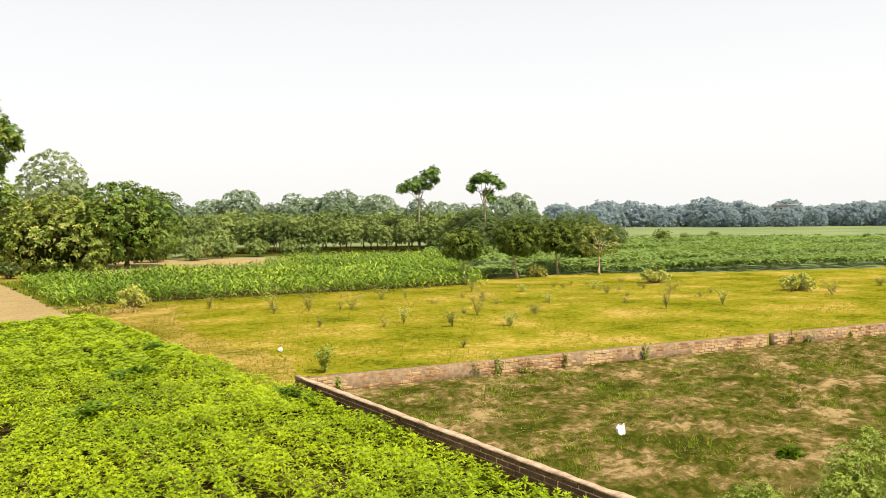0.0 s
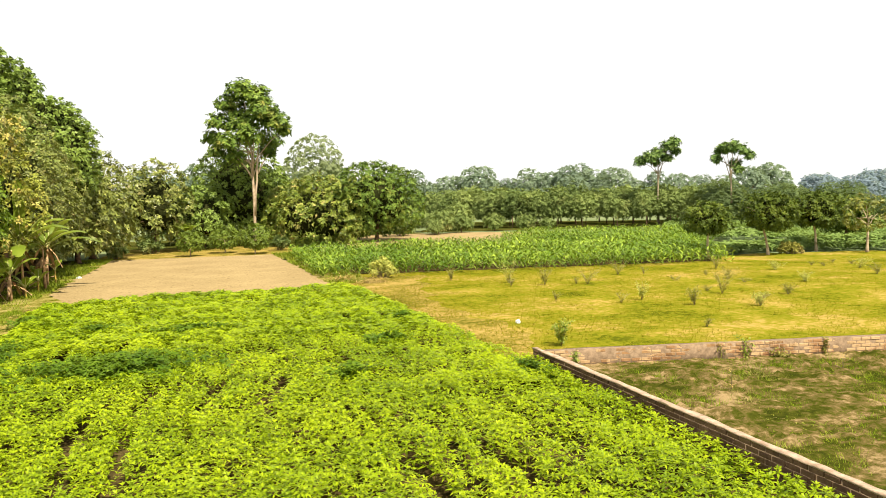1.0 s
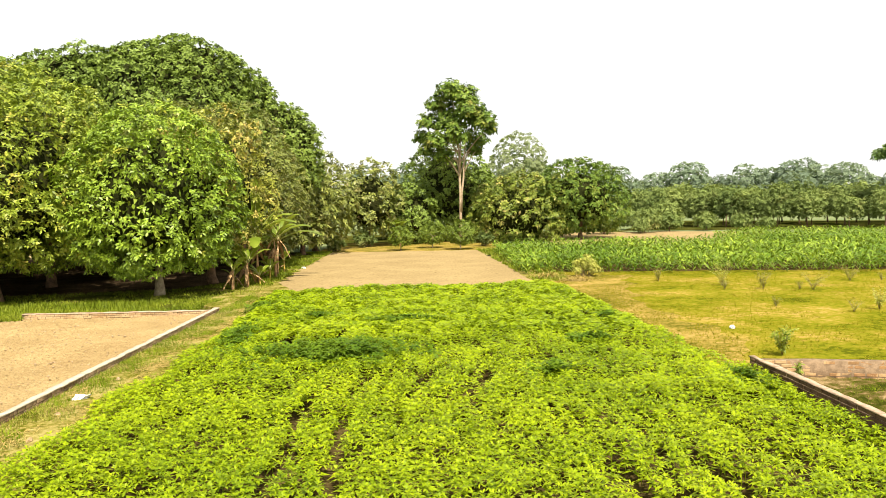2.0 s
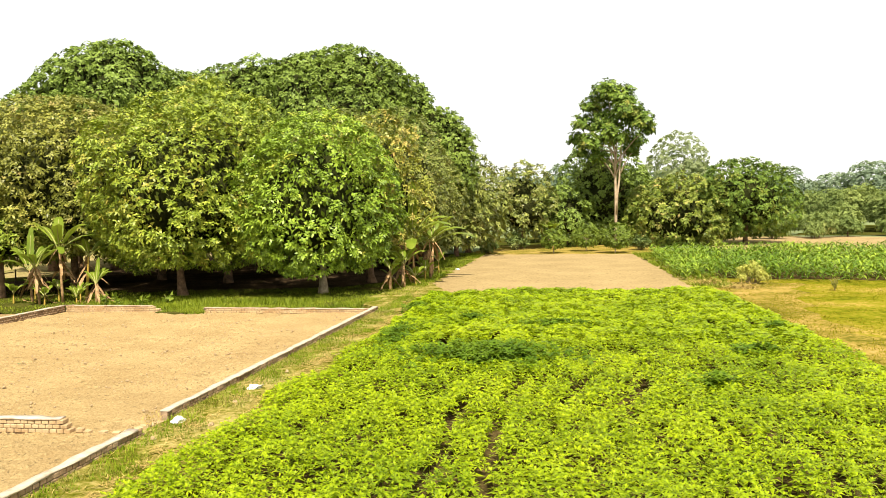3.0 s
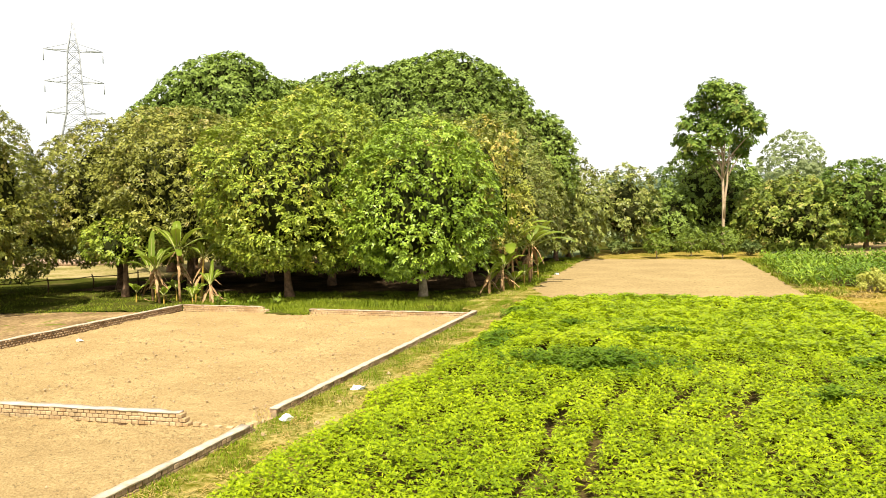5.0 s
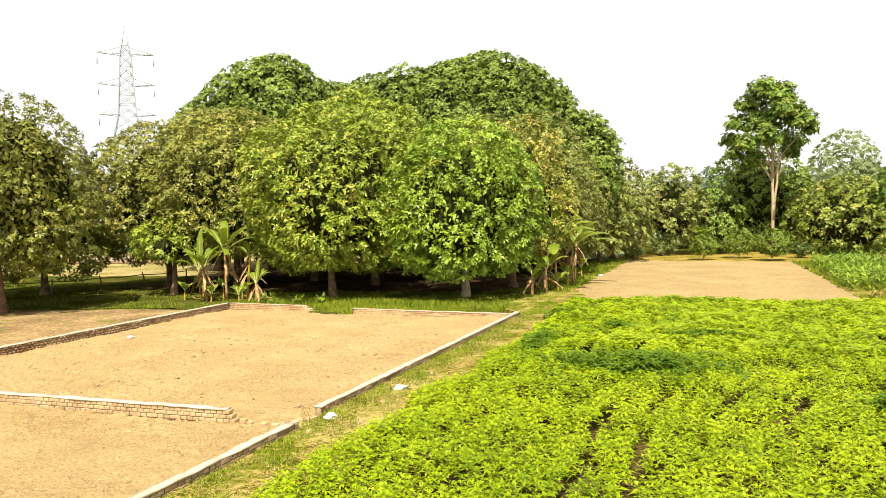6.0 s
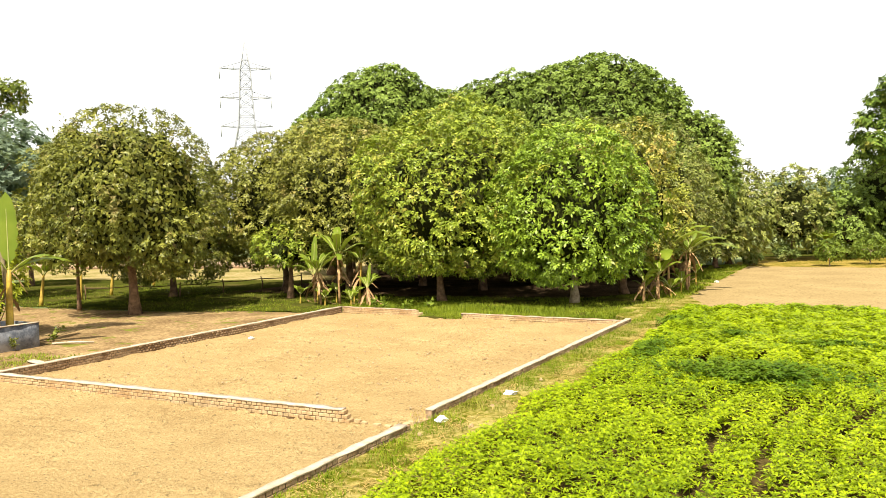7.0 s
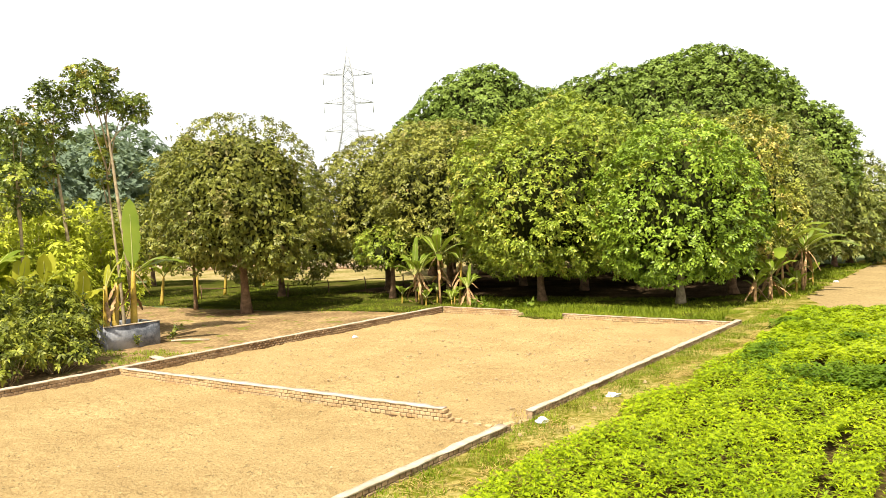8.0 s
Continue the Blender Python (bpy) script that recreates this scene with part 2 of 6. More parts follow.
M_BANANA_DRY = solid_mat("dry_banana_leaf", (0.2, 0.11, 0.045), (0.48, 0.31, 0.14), 5.0)
M_BANANA_STEM = solid_mat("banana_stem", (0.3, 0.19, 0.03), (0.62, 0.44, 0.06), 3.0, 0.6)
M_SHRUB = leaf_mat("hedge_leaf", (0.0252, 0.036, 0.00454), (0.142, 0.167, 0.0148), (0.449, 0.458, 0.0606), patch=0.7, clump=2.5)
M_YELLOW = leaf_mat("yellow_green_leaf", (0.184, 0.226, 0.0176), (0.41, 0.462, 0.0282), (0.738, 0.738, 0.088), patch=0.7, trans=0.25)
M_WEED = leaf_mat("weed_leaf", (0.168, 0.168, 0.036), (0.264, 0.252, 0.054), (0.396, 0.372, 0.096), flush=(0.3, 0.2, 0.1), flush_amount=0.35, patch=0.8, gloss=0.0)
M_PALE = leaf_mat("pale_bush_leaf", (0.283, 0.328, 0.0468), (0.406, 0.414, 0.0749), (0.542, 0.501, 0.131), patch=0.8)
M_FEATHER = leaf_mat("feathery_bush_leaf", (0.112, 0.168, 0.012), (0.216, 0.272, 0.028), (0.336, 0.384, 0.056), patch=0.6)
M_GRASS = leaf_mat("grass_blade", (0.08, 0.12, 0.006), (0.18, 0.235, 0.012), (0.32, 0.35, 0.03), patch=0.5, trans=0.25, gloss=0.1)
M_GRASS_MEADOW = leaf_mat("meadow_blade", (0.131, 0.129, 0.0054), (0.192, 0.172, 0.009), (0.282, 0.224, 0.0243), patch=0.5, trans=0.25, gloss=0.0)
M_GRASS_ROUGH = leaf_mat("rough_grass_blade", (0.0652, 0.11, 0.00652), (0.143, 0.213, 0.0109), (0.286, 0.322, 0.0305), flush=(0.36, 0.27, 0.108), flush_amount=0.35, patch=0.6, gloss=0.0)
M_STRAW = leaf_mat("straw", (0.27, 0.185, 0.0553), (0.423, 0.308, 0.0978), (0.558, 0.422, 0.153), patch=0.8, trans=0.1, gloss=0.0)
M_BARK = solid_mat("bark", (0.0978, 0.0578, 0.0285), (0.276, 0.163, 0.0855), 5.0, 0.9, 0.6)
M_BARK_TAN = solid_mat("tan_bark", (0.34, 0.25, 0.15), (0.52, 0.4, 0.27), 3.0, 0.85, 0.4)
M_BARK_PALE = solid_mat("pale_bark", (0.2, 0.15, 0.085), (0.46, 0.37, 0.23), 4.0, 0.85, 0.4)
M_TWIG = solid_mat("twig", (0.22, 0.17, 0.09), (0.36, 0.29, 0.16), 8.0)
M_BRICK = solid_mat("brick", (0.36, 0.27, 0.14), (0.58, 0.45, 0.26), 7.0, 0.9, 0.5, per_object=(0.5, 0.36, 0.19), stain=(0.72, 0.62, 0.52))
# darker brick for the path and yard walls, toned down as side-face shade
M_BRICK_YARD = solid_mat("shade_toned_brick", (0.2, 0.135, 0.07), (0.4, 0.28, 0.16), 7.0, 0.9, 0.5, per_object=(0.32, 0.21, 0.11), stain=(0.6, 0.52, 0.44))
M_BRICK_OLD = solid_mat("old_brick", (0.25, 0.13, 0.05), (0.46, 0.28, 0.12), 5.0, 0.9, 0.6, per_object=(0.36, 0.19, 0.08), stain=(0.62, 0.54, 0.46), plaster=(0.5, 0.335, 0.165))
# crop wall brick: the shade of its side is put into the colour
M_BRICK_SHADE = solid_mat("shaded_brick", (0.11, 0.056, 0.028), (0.22, 0.125, 0.065), 4.0, 0.9, 0.6, per_object=(0.15, 0.08, 0.042))
M_MORTAR = solid_mat("mortar", (0.16, 0.105, 0.058), (0.3, 0.205, 0.12), 9.0, 0.95, 0.6)
M_COPING = solid_mat("cement_coping", (0.386, 0.311, 0.221), (0.57, 0.481, 0.365), 5.0, 0.9, 0.4)
M_COPING_OLD = solid_mat("old_coping", (0.3, 0.2, 0.125), (0.54, 0.39, 0.27), 6.0, 0.9, 0.6)
M_SOIL = ground_mat("dry_soil", [(0.33, 0.226, 0.1), (0.41, 0.292, 0.134), (0.49, 0.36, 0.172)], 0.5, 20.0, 1.0, rough=1.0, blend=0.66, speck=((0.251, 0.18, 0.0856), 12.0, 0.6))
M_CLOD = solid_mat("soil_clod", (0.319, 0.218, 0.109), (0.47, 0.353, 0.202), 8.0, 1.0, 0.5)
M_SOIL_B = ground_mat("tilled_soil", [(0.265, 0.192, 0.09), (0.32, 0.236, 0.112), (0.375, 0.28, 0.135)], 0.35, 7.0, 0.8, blend=0.62, speck=((0.2, 0.145, 0.065), 4.0, 0.6))
# soil darkened so that the gaps between plants read as shade
M_UNDER = ground_mat("field_soil_with_shade", [(0.0288, 0.0216, 0.00864), (0.0624, 0.0456, 0.0168), (0.125, 0.0912, 0.0336)], 0.9, 8.0, 0.6)
M_MEADOW = ground_mat("meadow_turf", [(0.0768, 0.088, 0.006), (0.152, 0.156, 0.009), (0.198, 0.182, 0.014), (0.264, 0.209, 0.028), (0.366, 0.259, 0.07)], 0.3, 4.0, 0.7, blend=0.42)
M_ROUGH = ground_mat("rough_turf", [(0.0315, 0.0374, 0.00507), (0.0575, 0.062, 0.0075), (0.134, 0.0968, 0.0332), (0.295, 0.209, 0.0994)], 0.8, 4.5, 1.0, blend=0.5)
M_PATH = ground_mat("path_grass", [(0.068, 0.0731, 0.0064), (0.136, 0.129, 0.016), (0.264, 0.219, 0.06), (0.344, 0.288, 0.104)], 0.8, 7.0, 0.5)
M_EDGE = ground_mat("dry_edge", [(0.1, 0.095, 0.012), (0.19, 0.155, 0.025), (0.3, 0.215, 0.05), (0.36, 0.255, 0.085)], 0.5, 5.0, 0.6)
# brown leaf litter, with the grove's deep shade added to its colour
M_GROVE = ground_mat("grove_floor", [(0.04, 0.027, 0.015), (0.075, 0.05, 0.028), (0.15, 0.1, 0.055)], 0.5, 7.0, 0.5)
# turf colour taken down to include the shade of the trees
M_LAWN = ground_mat("lawn_turf_with_shade", [(0.0304, 0.0392, 0.006), (0.054, 0.0606, 0.009), (0.101, 0.0855, 0.0263)], 0.35, 6.0, 0.4)
M_DRY = ground_mat("dry_yard", [(0.144, 0.0944, 0.046), (0.264, 0.177, 0.0862), (0.408, 0.295, 0.144)], 0.4, 6.0, 0.8, speck=((0.156, 0.165, 0.0287), 1.2, 0.58))
M_STUBBLE = ground_mat("dry_stubble", [(0.13, 0.125, 0.03), (0.21, 0.18, 0.06), (0.3, 0.24, 0.1), (0.37, 0.29, 0.15)], 0.25, 3.0, 0.5)
# plain and far field: greyed green, with distance haze mixed into the colour
M_PLAIN = ground_mat("far_plain", [(0.12, 0.155, 0.07), (0.165, 0.2, 0.09), (0.2, 0.225, 0.105)], 0.05, 1.2, 0.2)
M_FIELD_FAR = ground_mat("far_field", [(0.13, 0.175, 0.075), (0.17, 0.215, 0.095), (0.21, 0.25, 0.115)], 0.06, 1.5, 0.2)
M_TANK = solid_mat("stained_concrete", (0.07, 0.078, 0.095), (0.36, 0.365, 0.385), 1.7, 0.9, 0.5)
M_STEEL = solid_mat("galvanised_steel", (0.32, 0.33, 0.34), (0.42, 0.43, 0.44), 3.0, 0.6, 0.05, metal=0.1)
M_WHITE = solid_mat("white_plastic", (0.78, 0.79, 0.8), (0.86, 0.87, 0.88), 9.0, 0.4)
M_PAINT = solid_mat("limewashed_wall", (0.385, 0.364, 0.336), (0.518, 0.504, 0.476), 0.6, 0.9)
M_GLASS = solid_mat("dark_window", (0.03, 0.035, 0.04), (0.06, 0.065, 0.07), 2.0, 0.2, 0.0)


# ---- builders ----
def quick_mesh(name, verts, tris, material=None, smooth=False):
    me = bpy.data.meshes.new(name)
    verts, tris = np.asarray(verts, np.float32), np.asarray(tris, np.int32)
    me.vertices.add(len(verts))
    me.vertices.foreach_set("co", verts.ravel())
    me.loops.add(tris.size)
    me.loops.foreach_set("vertex_index", tris.ravel())
    me.polygons.add(len(tris))
    me.polygons.foreach_set("loop_start", np.arange(len(tris), dtype=np.int32) * 3)
    if smooth:
        me.polygons.foreach_set("use_smooth", np.ones(len(tris), bool))
    me.update(calc_edges=True)
    if material:
        me.materials.append(material)
    return me


class Soup:
    """Triangles gathered into one mesh."""

    def __init__(self):
        self.v, self.f, self.n = [], [], 0

    def add(self, v, f):
        v = np.asarray(v, float).reshape(-1, 3)
        self.v.append(v)
        self.f.append(np.asarray(f, int).reshape(-1, 3) + self.n)
        self.n += len(v)
        return self

    def mesh(self, name, material, smooth=False):
        return quick_mesh(name, np.concatenate(self.v), np.concatenate(self.f), material, smooth)


def unit(a):
    return a / np.maximum(np.linalg.norm(a, axis=-1, keepdims=True), 1e-9)


def leaves(P, D, N, L, W, droop=0.0, fine=False, oval=False):
    """Leaf blades from P along D, their faces towards N. fine: six corners and a bend; oval: four corners; else one pointed facet."""
    n = len(P)
    S = unit(np.cross(D, N) + 1e-6)
    U = unit(np.cross(S, D))
    L, W = np.broadcast_to(L, n)[:, None], np.broadcast_to(W, n)[:, None]
    down = np.array([0, 0, -1.0]) * L * np.broadcast_to(droop, n)[:, None]
    if oval:
        a = P + D * L * 0.5 + down * 0.2
        V = np.stack([P, a + S * W / 2, P + D * L + down, a - S * W / 2], 1)
        T = np.array([[0, 1, 3], [1, 2, 3]])
    elif not fine:
        a = P + D * L * 0.22
        V = np.stack([a + S * W * 0.6, a - S * W * 0.6, P + D * L + down], 1)
        T = np.array([[0, 1, 2]])
    else:
        a, b = P + D * L * 0.32 + down * 0.12, P + D * L * 0.68 + down * 0.48
        V = np.stack([P, a + S * W / 2 + U * W * 0.15, b + S * W * 0.4 + U * W * 0.1, P + D * L + down, b - S * W * 0.4 + U * W * 0.1, a - S * W / 2 + U * W * 0.15], 1)
        T = np.array([[0, 1, 5], [1, 2, 5], [2, 4, 5], [2, 3, 4]])
    F = (np.arange(n)[:, None, None] * V.shape[1] + T[None]).reshape(-1, 3)
    return V.reshape(-1, 3), F


def rosettes(rng, C, N, k, L, W, lift=0.35, droop=0.3, fine=False, jitter=0.0, oval=False):
    """k leaves round every centre C, spread about its way out N."""
    n = len(C)
    h = np.where(np.abs(N[:, 2:3]) > 0.9, np.array([[1.0, 0, 0]]), np.array([[0, 0, 1.0]]))
    A = unit(np.cross(N, h))
    B = np.cross(N, A)
    th = (np.arange(k)[None] / k * 2 * np.pi + rng.uniform(0, 6.28, (n, 1)) + rng.normal(0, 0.25, (n, k)))[..., None]
    up = rng.normal(lift, 0.22, (n, k))[..., None]
    D = unit(A[:, None] * np.cos(th) + B[:, None] * np.sin(th) + N[:, None] * up)
    P = np.repeat(C[:, None], k, 1) + rng.normal(0, 1, (n, k, 3)) * jitter
    NN = np.repeat(N[:, None], k, 1)
    m = n * k
    s = rng.uniform(0.75, 1.2, m)
    return leaves(P.reshape(m, 3), D.reshape(m, 3), NN.reshape(m, 3), L * s, W * s, droop, fine, oval)


def ball(rng, n):
    return unit(rng.normal(0, 1, (n, 3)))


def tube(points, radii, sides=7):
    """A tapered, closed tube along points."""
    P = np.asarray(points, float)
    V, F = [], []
    for i, (p, r) in enumerate(zip(P, radii)):
        d = unit(P[min(i + 1, len(P) - 1)] - P[max(i - 1, 0)])
        a = unit(np.cross(d, [0.31, 0.95, 0.05] if abs(d[1]) < 0.9 else [1.0, 0, 0]))
        b = np.cross(d, a)
        for j in range(sides):
            w = 2 * np.pi * j / sides
            V.append(p + r * (a * math.cos(w) + b * math.sin(w)))
    m = len(P)
    for i in range(m - 1):
        for j in range(sides):
            q, k = i * sides + j, i * sides + (j + 1) % sides
            F += [[q, k, k + sides], [q, k + sides, q + sides]]
    V += [P[0], P[-1]]
    for j in range(sides):
        k = (j + 1) % sides
        F += [[m * sides, k, j], [m * sides + 1, (m - 1) * sides + j, (m - 1) * sides + k]]
    return np.array(V), np.array(F)


def box(cx, cy, cz, sx, sy, sz, yaw=0.0):
    V = np.array([[x, y, z] for x in (-0.5, 0.5) for y in (-0.5, 0.5) for z in (-0.5, 0.5)]) * [sx, sy, sz]
    c, s = math.cos(yaw), math.sin(yaw)
    V = np.stack([V[:, 0] * c - V[:, 1] * s, V[:, 0] * s + V[:, 1] * c, V[:, 2]], 1) + [cx, cy, cz]
    F = [[0, 1, 3], [0, 3, 2], [4, 6, 7], [4, 7, 5], [0, 4, 5], [0, 5, 1], [2, 3, 7], [2, 7, 6], [0, 2, 6], [0, 6, 4], [1, 5, 7], [1, 7, 3]]
    return V, np.array(F)


def beam(a, b, w):
    return tube([a, b], [w, w], 4)


def thing(name, at, label, category, group=""):
    ob = new(name)
    ob.empty_display_size = 0.3
    ob.location = at
    return tagged(ob, label, category, group)


def part(name, mesh, parent, label="", at=None):
    ob = new(name, mesh)
    ob.parent = parent
    if at is not None:
        ob.location = at
    if label:
        tagged(ob, label)
    return ob


def stuff(name, soup, material, label, category):
    return tagged(new(name, soup.mesh(name, material)), label, category, kind="stuff")


def wobble(x, y, scale, seed=0.0):
    """Smooth noise in about -1 to 1, by arrays."""
    x, y = np.asarray(x, float) / scale, np.asarray(y, float) / scale
    s = seed * 1.7
    return (np.sin(x * 1.3 + y * 0.7 + s) + np.sin(-x * 0.8 + y * 1.9 + s * 2.1) + np.sin(x * 2.3 - y * 1.1 + s * 0.6) + np.sin(x * 0.5 + y * 2.9 + s * 3.3)) / 2.6


# ---- ground ----
def patch(name, corners, z, material, label, category="ground", rough=0.15, step=0.7, seed=1, bank=0.0):
    """A sheet of ground with uneven edges."""
    pts = []
    for i, (x0, y0) in enumerate(corners):
        x1, y1 = corners[(i + 1) % len(corners)]
        d = math.hypot(x1 - x0, y1 - y0)
        k = max(1, int(d / step))
        for j in range(k):
            u = j / k
            x, y = x0 + (x1 - x0) * u, y0 + (y1 - y0) * u
            o = rough * float(wobble(x * 1.9 + y, y * 1.7 - x, 1.0, seed)) * (0 if j == 0 else 1)
            pts.append((x - (y1 - y0) / d * o, y + (x1 - x0) / d * o, z))
    bm = bmesh.new()
    face = bm.faces.new([bm.verts.new(p) for p in pts])
    if face.calc_area() and face.normal.z < 0:
        face.normal_flip()
    if bank:
        top = list(face.verts)
        low = [bm.verts.new((v.co.x, v.co.y, v.co.z - bank)) for v in top]
        for i in range(len(top)):
            k = (i + 1) % len(top)
            bm.faces.new((top[i], low[i], low[k], top[k]))
    bmesh.ops.triangulate(bm, faces=[face])
    bmesh.ops.recalc_face_normals(bm, faces=bm.faces)
    me = bpy.data.meshes.new(name)
    bm.to_mesh(me)
    bm.free()
    me.materials.append(material)
    return tagged(new(name, me), label, category, kind="structure")


def earth(name, x0, x1, y0, y1, step, z, amp, material, label, seed, slope=0.0):
    """Worked soil: a fine sheet whose clods and hollows are real relief."""
    nx, ny = int((x1 - x0) / step) + 1, int((y1 - y0) / step) + 1
    X, Y = np.meshgrid(np.linspace(x0, x1, nx), np.linspace(y0, y1, ny))
    Y = y0 + (Y - y0) * (y1 - slope * (X - x0) - y0) / (y1 - y0)
    rng = np.random.default_rng(seed)
    Z = z + amp * (0.5 * wobble(X, Y, 0.9, seed) + 0.35 * wobble(X, Y, 0.31, seed + 2) + 0.55 * rng.normal(0, 1, X.shape) * (0.4 + 0.6 * (wobble(X, Y, 1.7, seed + 5) > 0)))
    i = (np.arange(ny - 1)[:, None] * nx + np.arange(nx - 1)[None]).ravel()
    F = np.concatenate([np.stack([i, i + 1, i + nx + 1], 1), np.stack([i, i + nx + 1, i + nx], 1)])
    me = quick_mesh(name, np.stack([X, Y, Z], -1).reshape(-1, 3), F, material, True)
    return tagged(new(name, me), label, "ground", kind="structure")


def disc(radius, z, rings=18, sides=72):
    V, F = [[0, 0, z]], []
    for i in range(rings):
        r = radius * ((i + 1) / rings) ** 2.6
        V += [[r * math.cos(2 * math.pi * j / sides), r * math.sin(2 * math.pi * j / sides), z] for j in range(sides)]
    for j in range(sides):
        F.append([0, 1 + j, 1 + (j + 1) % sides])
    for i in range(rings - 1):
        for j in range(sides):
            a, b = 1 + i * sides + j, 1 + i * sides + (j + 1) % sides
            F += [[a, a + sides, b + sides], [a, b + sides, b]]
    return V, F


WALL_L, WALL_F, WALL_I, WALL_B = -7.7, -20.6, 11.9, 28.0  # x of the two long walls, y of the cross walls of the soil plots
WALL_R = 7.15  # x of the wall between crop and rough plot

v_, f_ = disc(2600, -0.05)
tagged(new("ground", quick_mesh("ground", v_, f_, M_PLAIN)), "flat green farmland reaching the hazy horizon", "ground", kind="structure")
patch("crop_bed", [(-6.1, -4), (WALL_R, -4), (6.6, 24), (5.9, 34), (-6.6, 34)], 0.0, M_UNDER, "tilled bed under the leafy crop, darkened as shade between plants", "field")
patch("path", [(WALL_L, -4), (-5.7, -4), (-5.7, 26), (-6.1, 30), (-7.0, 33.5), (-8.3, 32.5), (-8.6, 29.5), (WALL_L, 28.3)], 0.12, M_PATH, "trodden strip of grass and straw along the wall", "path", bank=0.2)
patch("path_end", [(-9.6, 30.5), (-5.9, 30.5), (-6.1, 34.4), (-7.2, 38), (-8.6, 40)], -0.001, M_PATH, "grassy end of the path strip", "path", 0.2)
earth("soil_plot_upper", WALL_F - 0.25, WALL_L, WALL_I, WALL_B, 0.075, 0.0, 0.042, M_SOIL, "dry bare earth plot with small clods", 3)
earth("soil_plot_lower", WALL_F, WALL_L, -1.0, WALL_I, 0.075, 0.06, 0.042, M_SOIL, "dry bare earth plot with small clods", 8)
patch("grove_lawn", [(-60, 24), (-31, 25.6), (-26, 27.0), (-21, 28.1), (-8, 28.1), (-8.3, 36), (-8.6, 64), (-12, 64), (-12, 36), (-34, 44), (-60, 40)], -0.004, M_LAWN, "grass along the edge of the mango grove, darkened for tree shade", "grass", 0.35)
patch("wall_gap_grass", [(-16.6, 27.5), (-14.5, 27.5), (-14.5, 28.6), (-16.6, 28.6)], 0.05, M_LAWN, "grass spilling through the gap of the grove wall", "grass", 0.2, 0.2, bank=0.1)
patch("grove_floor", [(-34, 35.2), (-28, 34.6), (-19, 35.4), (-12.5, 36.6), (-9.6, 41), (-9.2, 62), (-30, 66), (-33.5, 58)], 0.006, M_GROVE, "brown leaf litter under the grove, shade put into its colour", "ground", 0.3)
patch("dry_yard", [(WALL_F, -1), (WALL_F, 27.9), (-26, 27), (-31, 25.4), (-42, 24.6), (-42, -1)], -0.02, M_DRY, "dry trampled yard with sparse grass", "ground", 0.25)
patch("far_yard", [(-95, 38), (-60, 39), (-34, 43), (-30, 66), (-60, 90)], -0.012, M_STUBBLE, "pale dry grass behind the bamboo fence", "ground", 0.5)
patch("tilled_field", [(-7.4, 34), (5.4, 34), (5.2, 39), (4.3, 61.5), (-7.7, 62.5)], -0.008, M_SOIL_B, "smooth bare brown field", "field", 0.2)
patch("field_verge", [(-9, 62), (5.5, 61), (8, 77), (-9, 78)], -0.03, M_EDGE, "pale dry strip at the head of the bare field", "ground", 0.3)
patch("meadow", [(6.5, 14.5), (30, 8), (80, 2), (80, 21), (57, 28.5), (46, 33.8), (39.5, 39), (33, 41), (29.6, 40.4), (28, 37.7), (5.7, 41.5), (5.6, 33)], -0.016, M_MEADOW, "short sunlit yellow-green meadow", "grass", 0.3)
patch("meadow_edge", [(6.7, 16.6), (7.7, 16.7), (8.7, 22), (8.1, 29), (9.2, 34), (10.5, 38.8), (6, 39.6), (5.9, 33), (6.5, 24)], -0.009, M_EDGE, "dry golden strip of meadow beside the crop", "grass", 0.45)
earth("rough_plot", WALL_R, 33.0, 1.0, 16.05, 0.13, 0.06, 0.058, M_ROUGH, "rough tussocky plot with dead grass and bare earth", 12, 0.203)
# two dark sheets added where the trees' shade should lie
patch("orchard_floor", [(24, 92), (45, 84), (66, 72), (88, 60), (98, 72), (76, 96), (40, 128)], -0.028, M_LAWN, "dark sheet painted as shade under the orchard", "ground", 0.4)
patch("tree_line_floor", [(-14, 77), (8, 76), (13, 73), (24, 78), (24, 96), (-14, 96)], -0.026, M_LAWN, "dark sheet painted as shade under the far trees", "ground", 0.4)
patch("field_edge_left", [(-8.9, 33), (-7.2, 33.4), (-7.5, 63), (-9.1, 64)], -0.0125, M_PATH, "grassy margin beside the bare field", "grass", 0.2)
patch("field_edge_right", [(5.0, 33.2), (6.9, 32.6), (6.6, 42), (5.6, 62), (4.0, 62), (5.0, 39)], -0.0125, M_PATH, "grassy margin between bare field and corn", "grass", 0.2)
patch("corn_bed", [(5.9, 41.0), (28, 37.4), (45, 66.5), (33, 75), (26, 68), (25, 57), (18, 57.6), (13.4, 62), (5.3, 62)], -0.022, M_UNDER, "soil under young corn, darkened as shade between plants", "field", 0.2)
patch("bare_strip", [(11, 66), (13.4, 61.8), (18, 57.4), (25.5, 56.8), (27, 68), (33, 74.5), (37, 80), (30, 86), (18, 90), (13, 80)], -0.018, M_SOIL_B, "bare brown strip behind the corn", "field", 0.4)
patch("green_field_near", [(30, 36.6), (41, 33.4), (61, 27), (110, 12), (150, 40), (79, 72), (48, 66)], -0.034, M_FIELD_FAR, "green field of low crops", "field", 0.5)
patch("green_field_mid", [(79, 73), (151, 41), (220, 70), (190, 160), (110, 120)], -0.04, M_FIELD_FAR, "green field far off, tinted for haze", "field", 0.8)

# ---- brick walls ----
rng_w = np.random.default_rng(11)


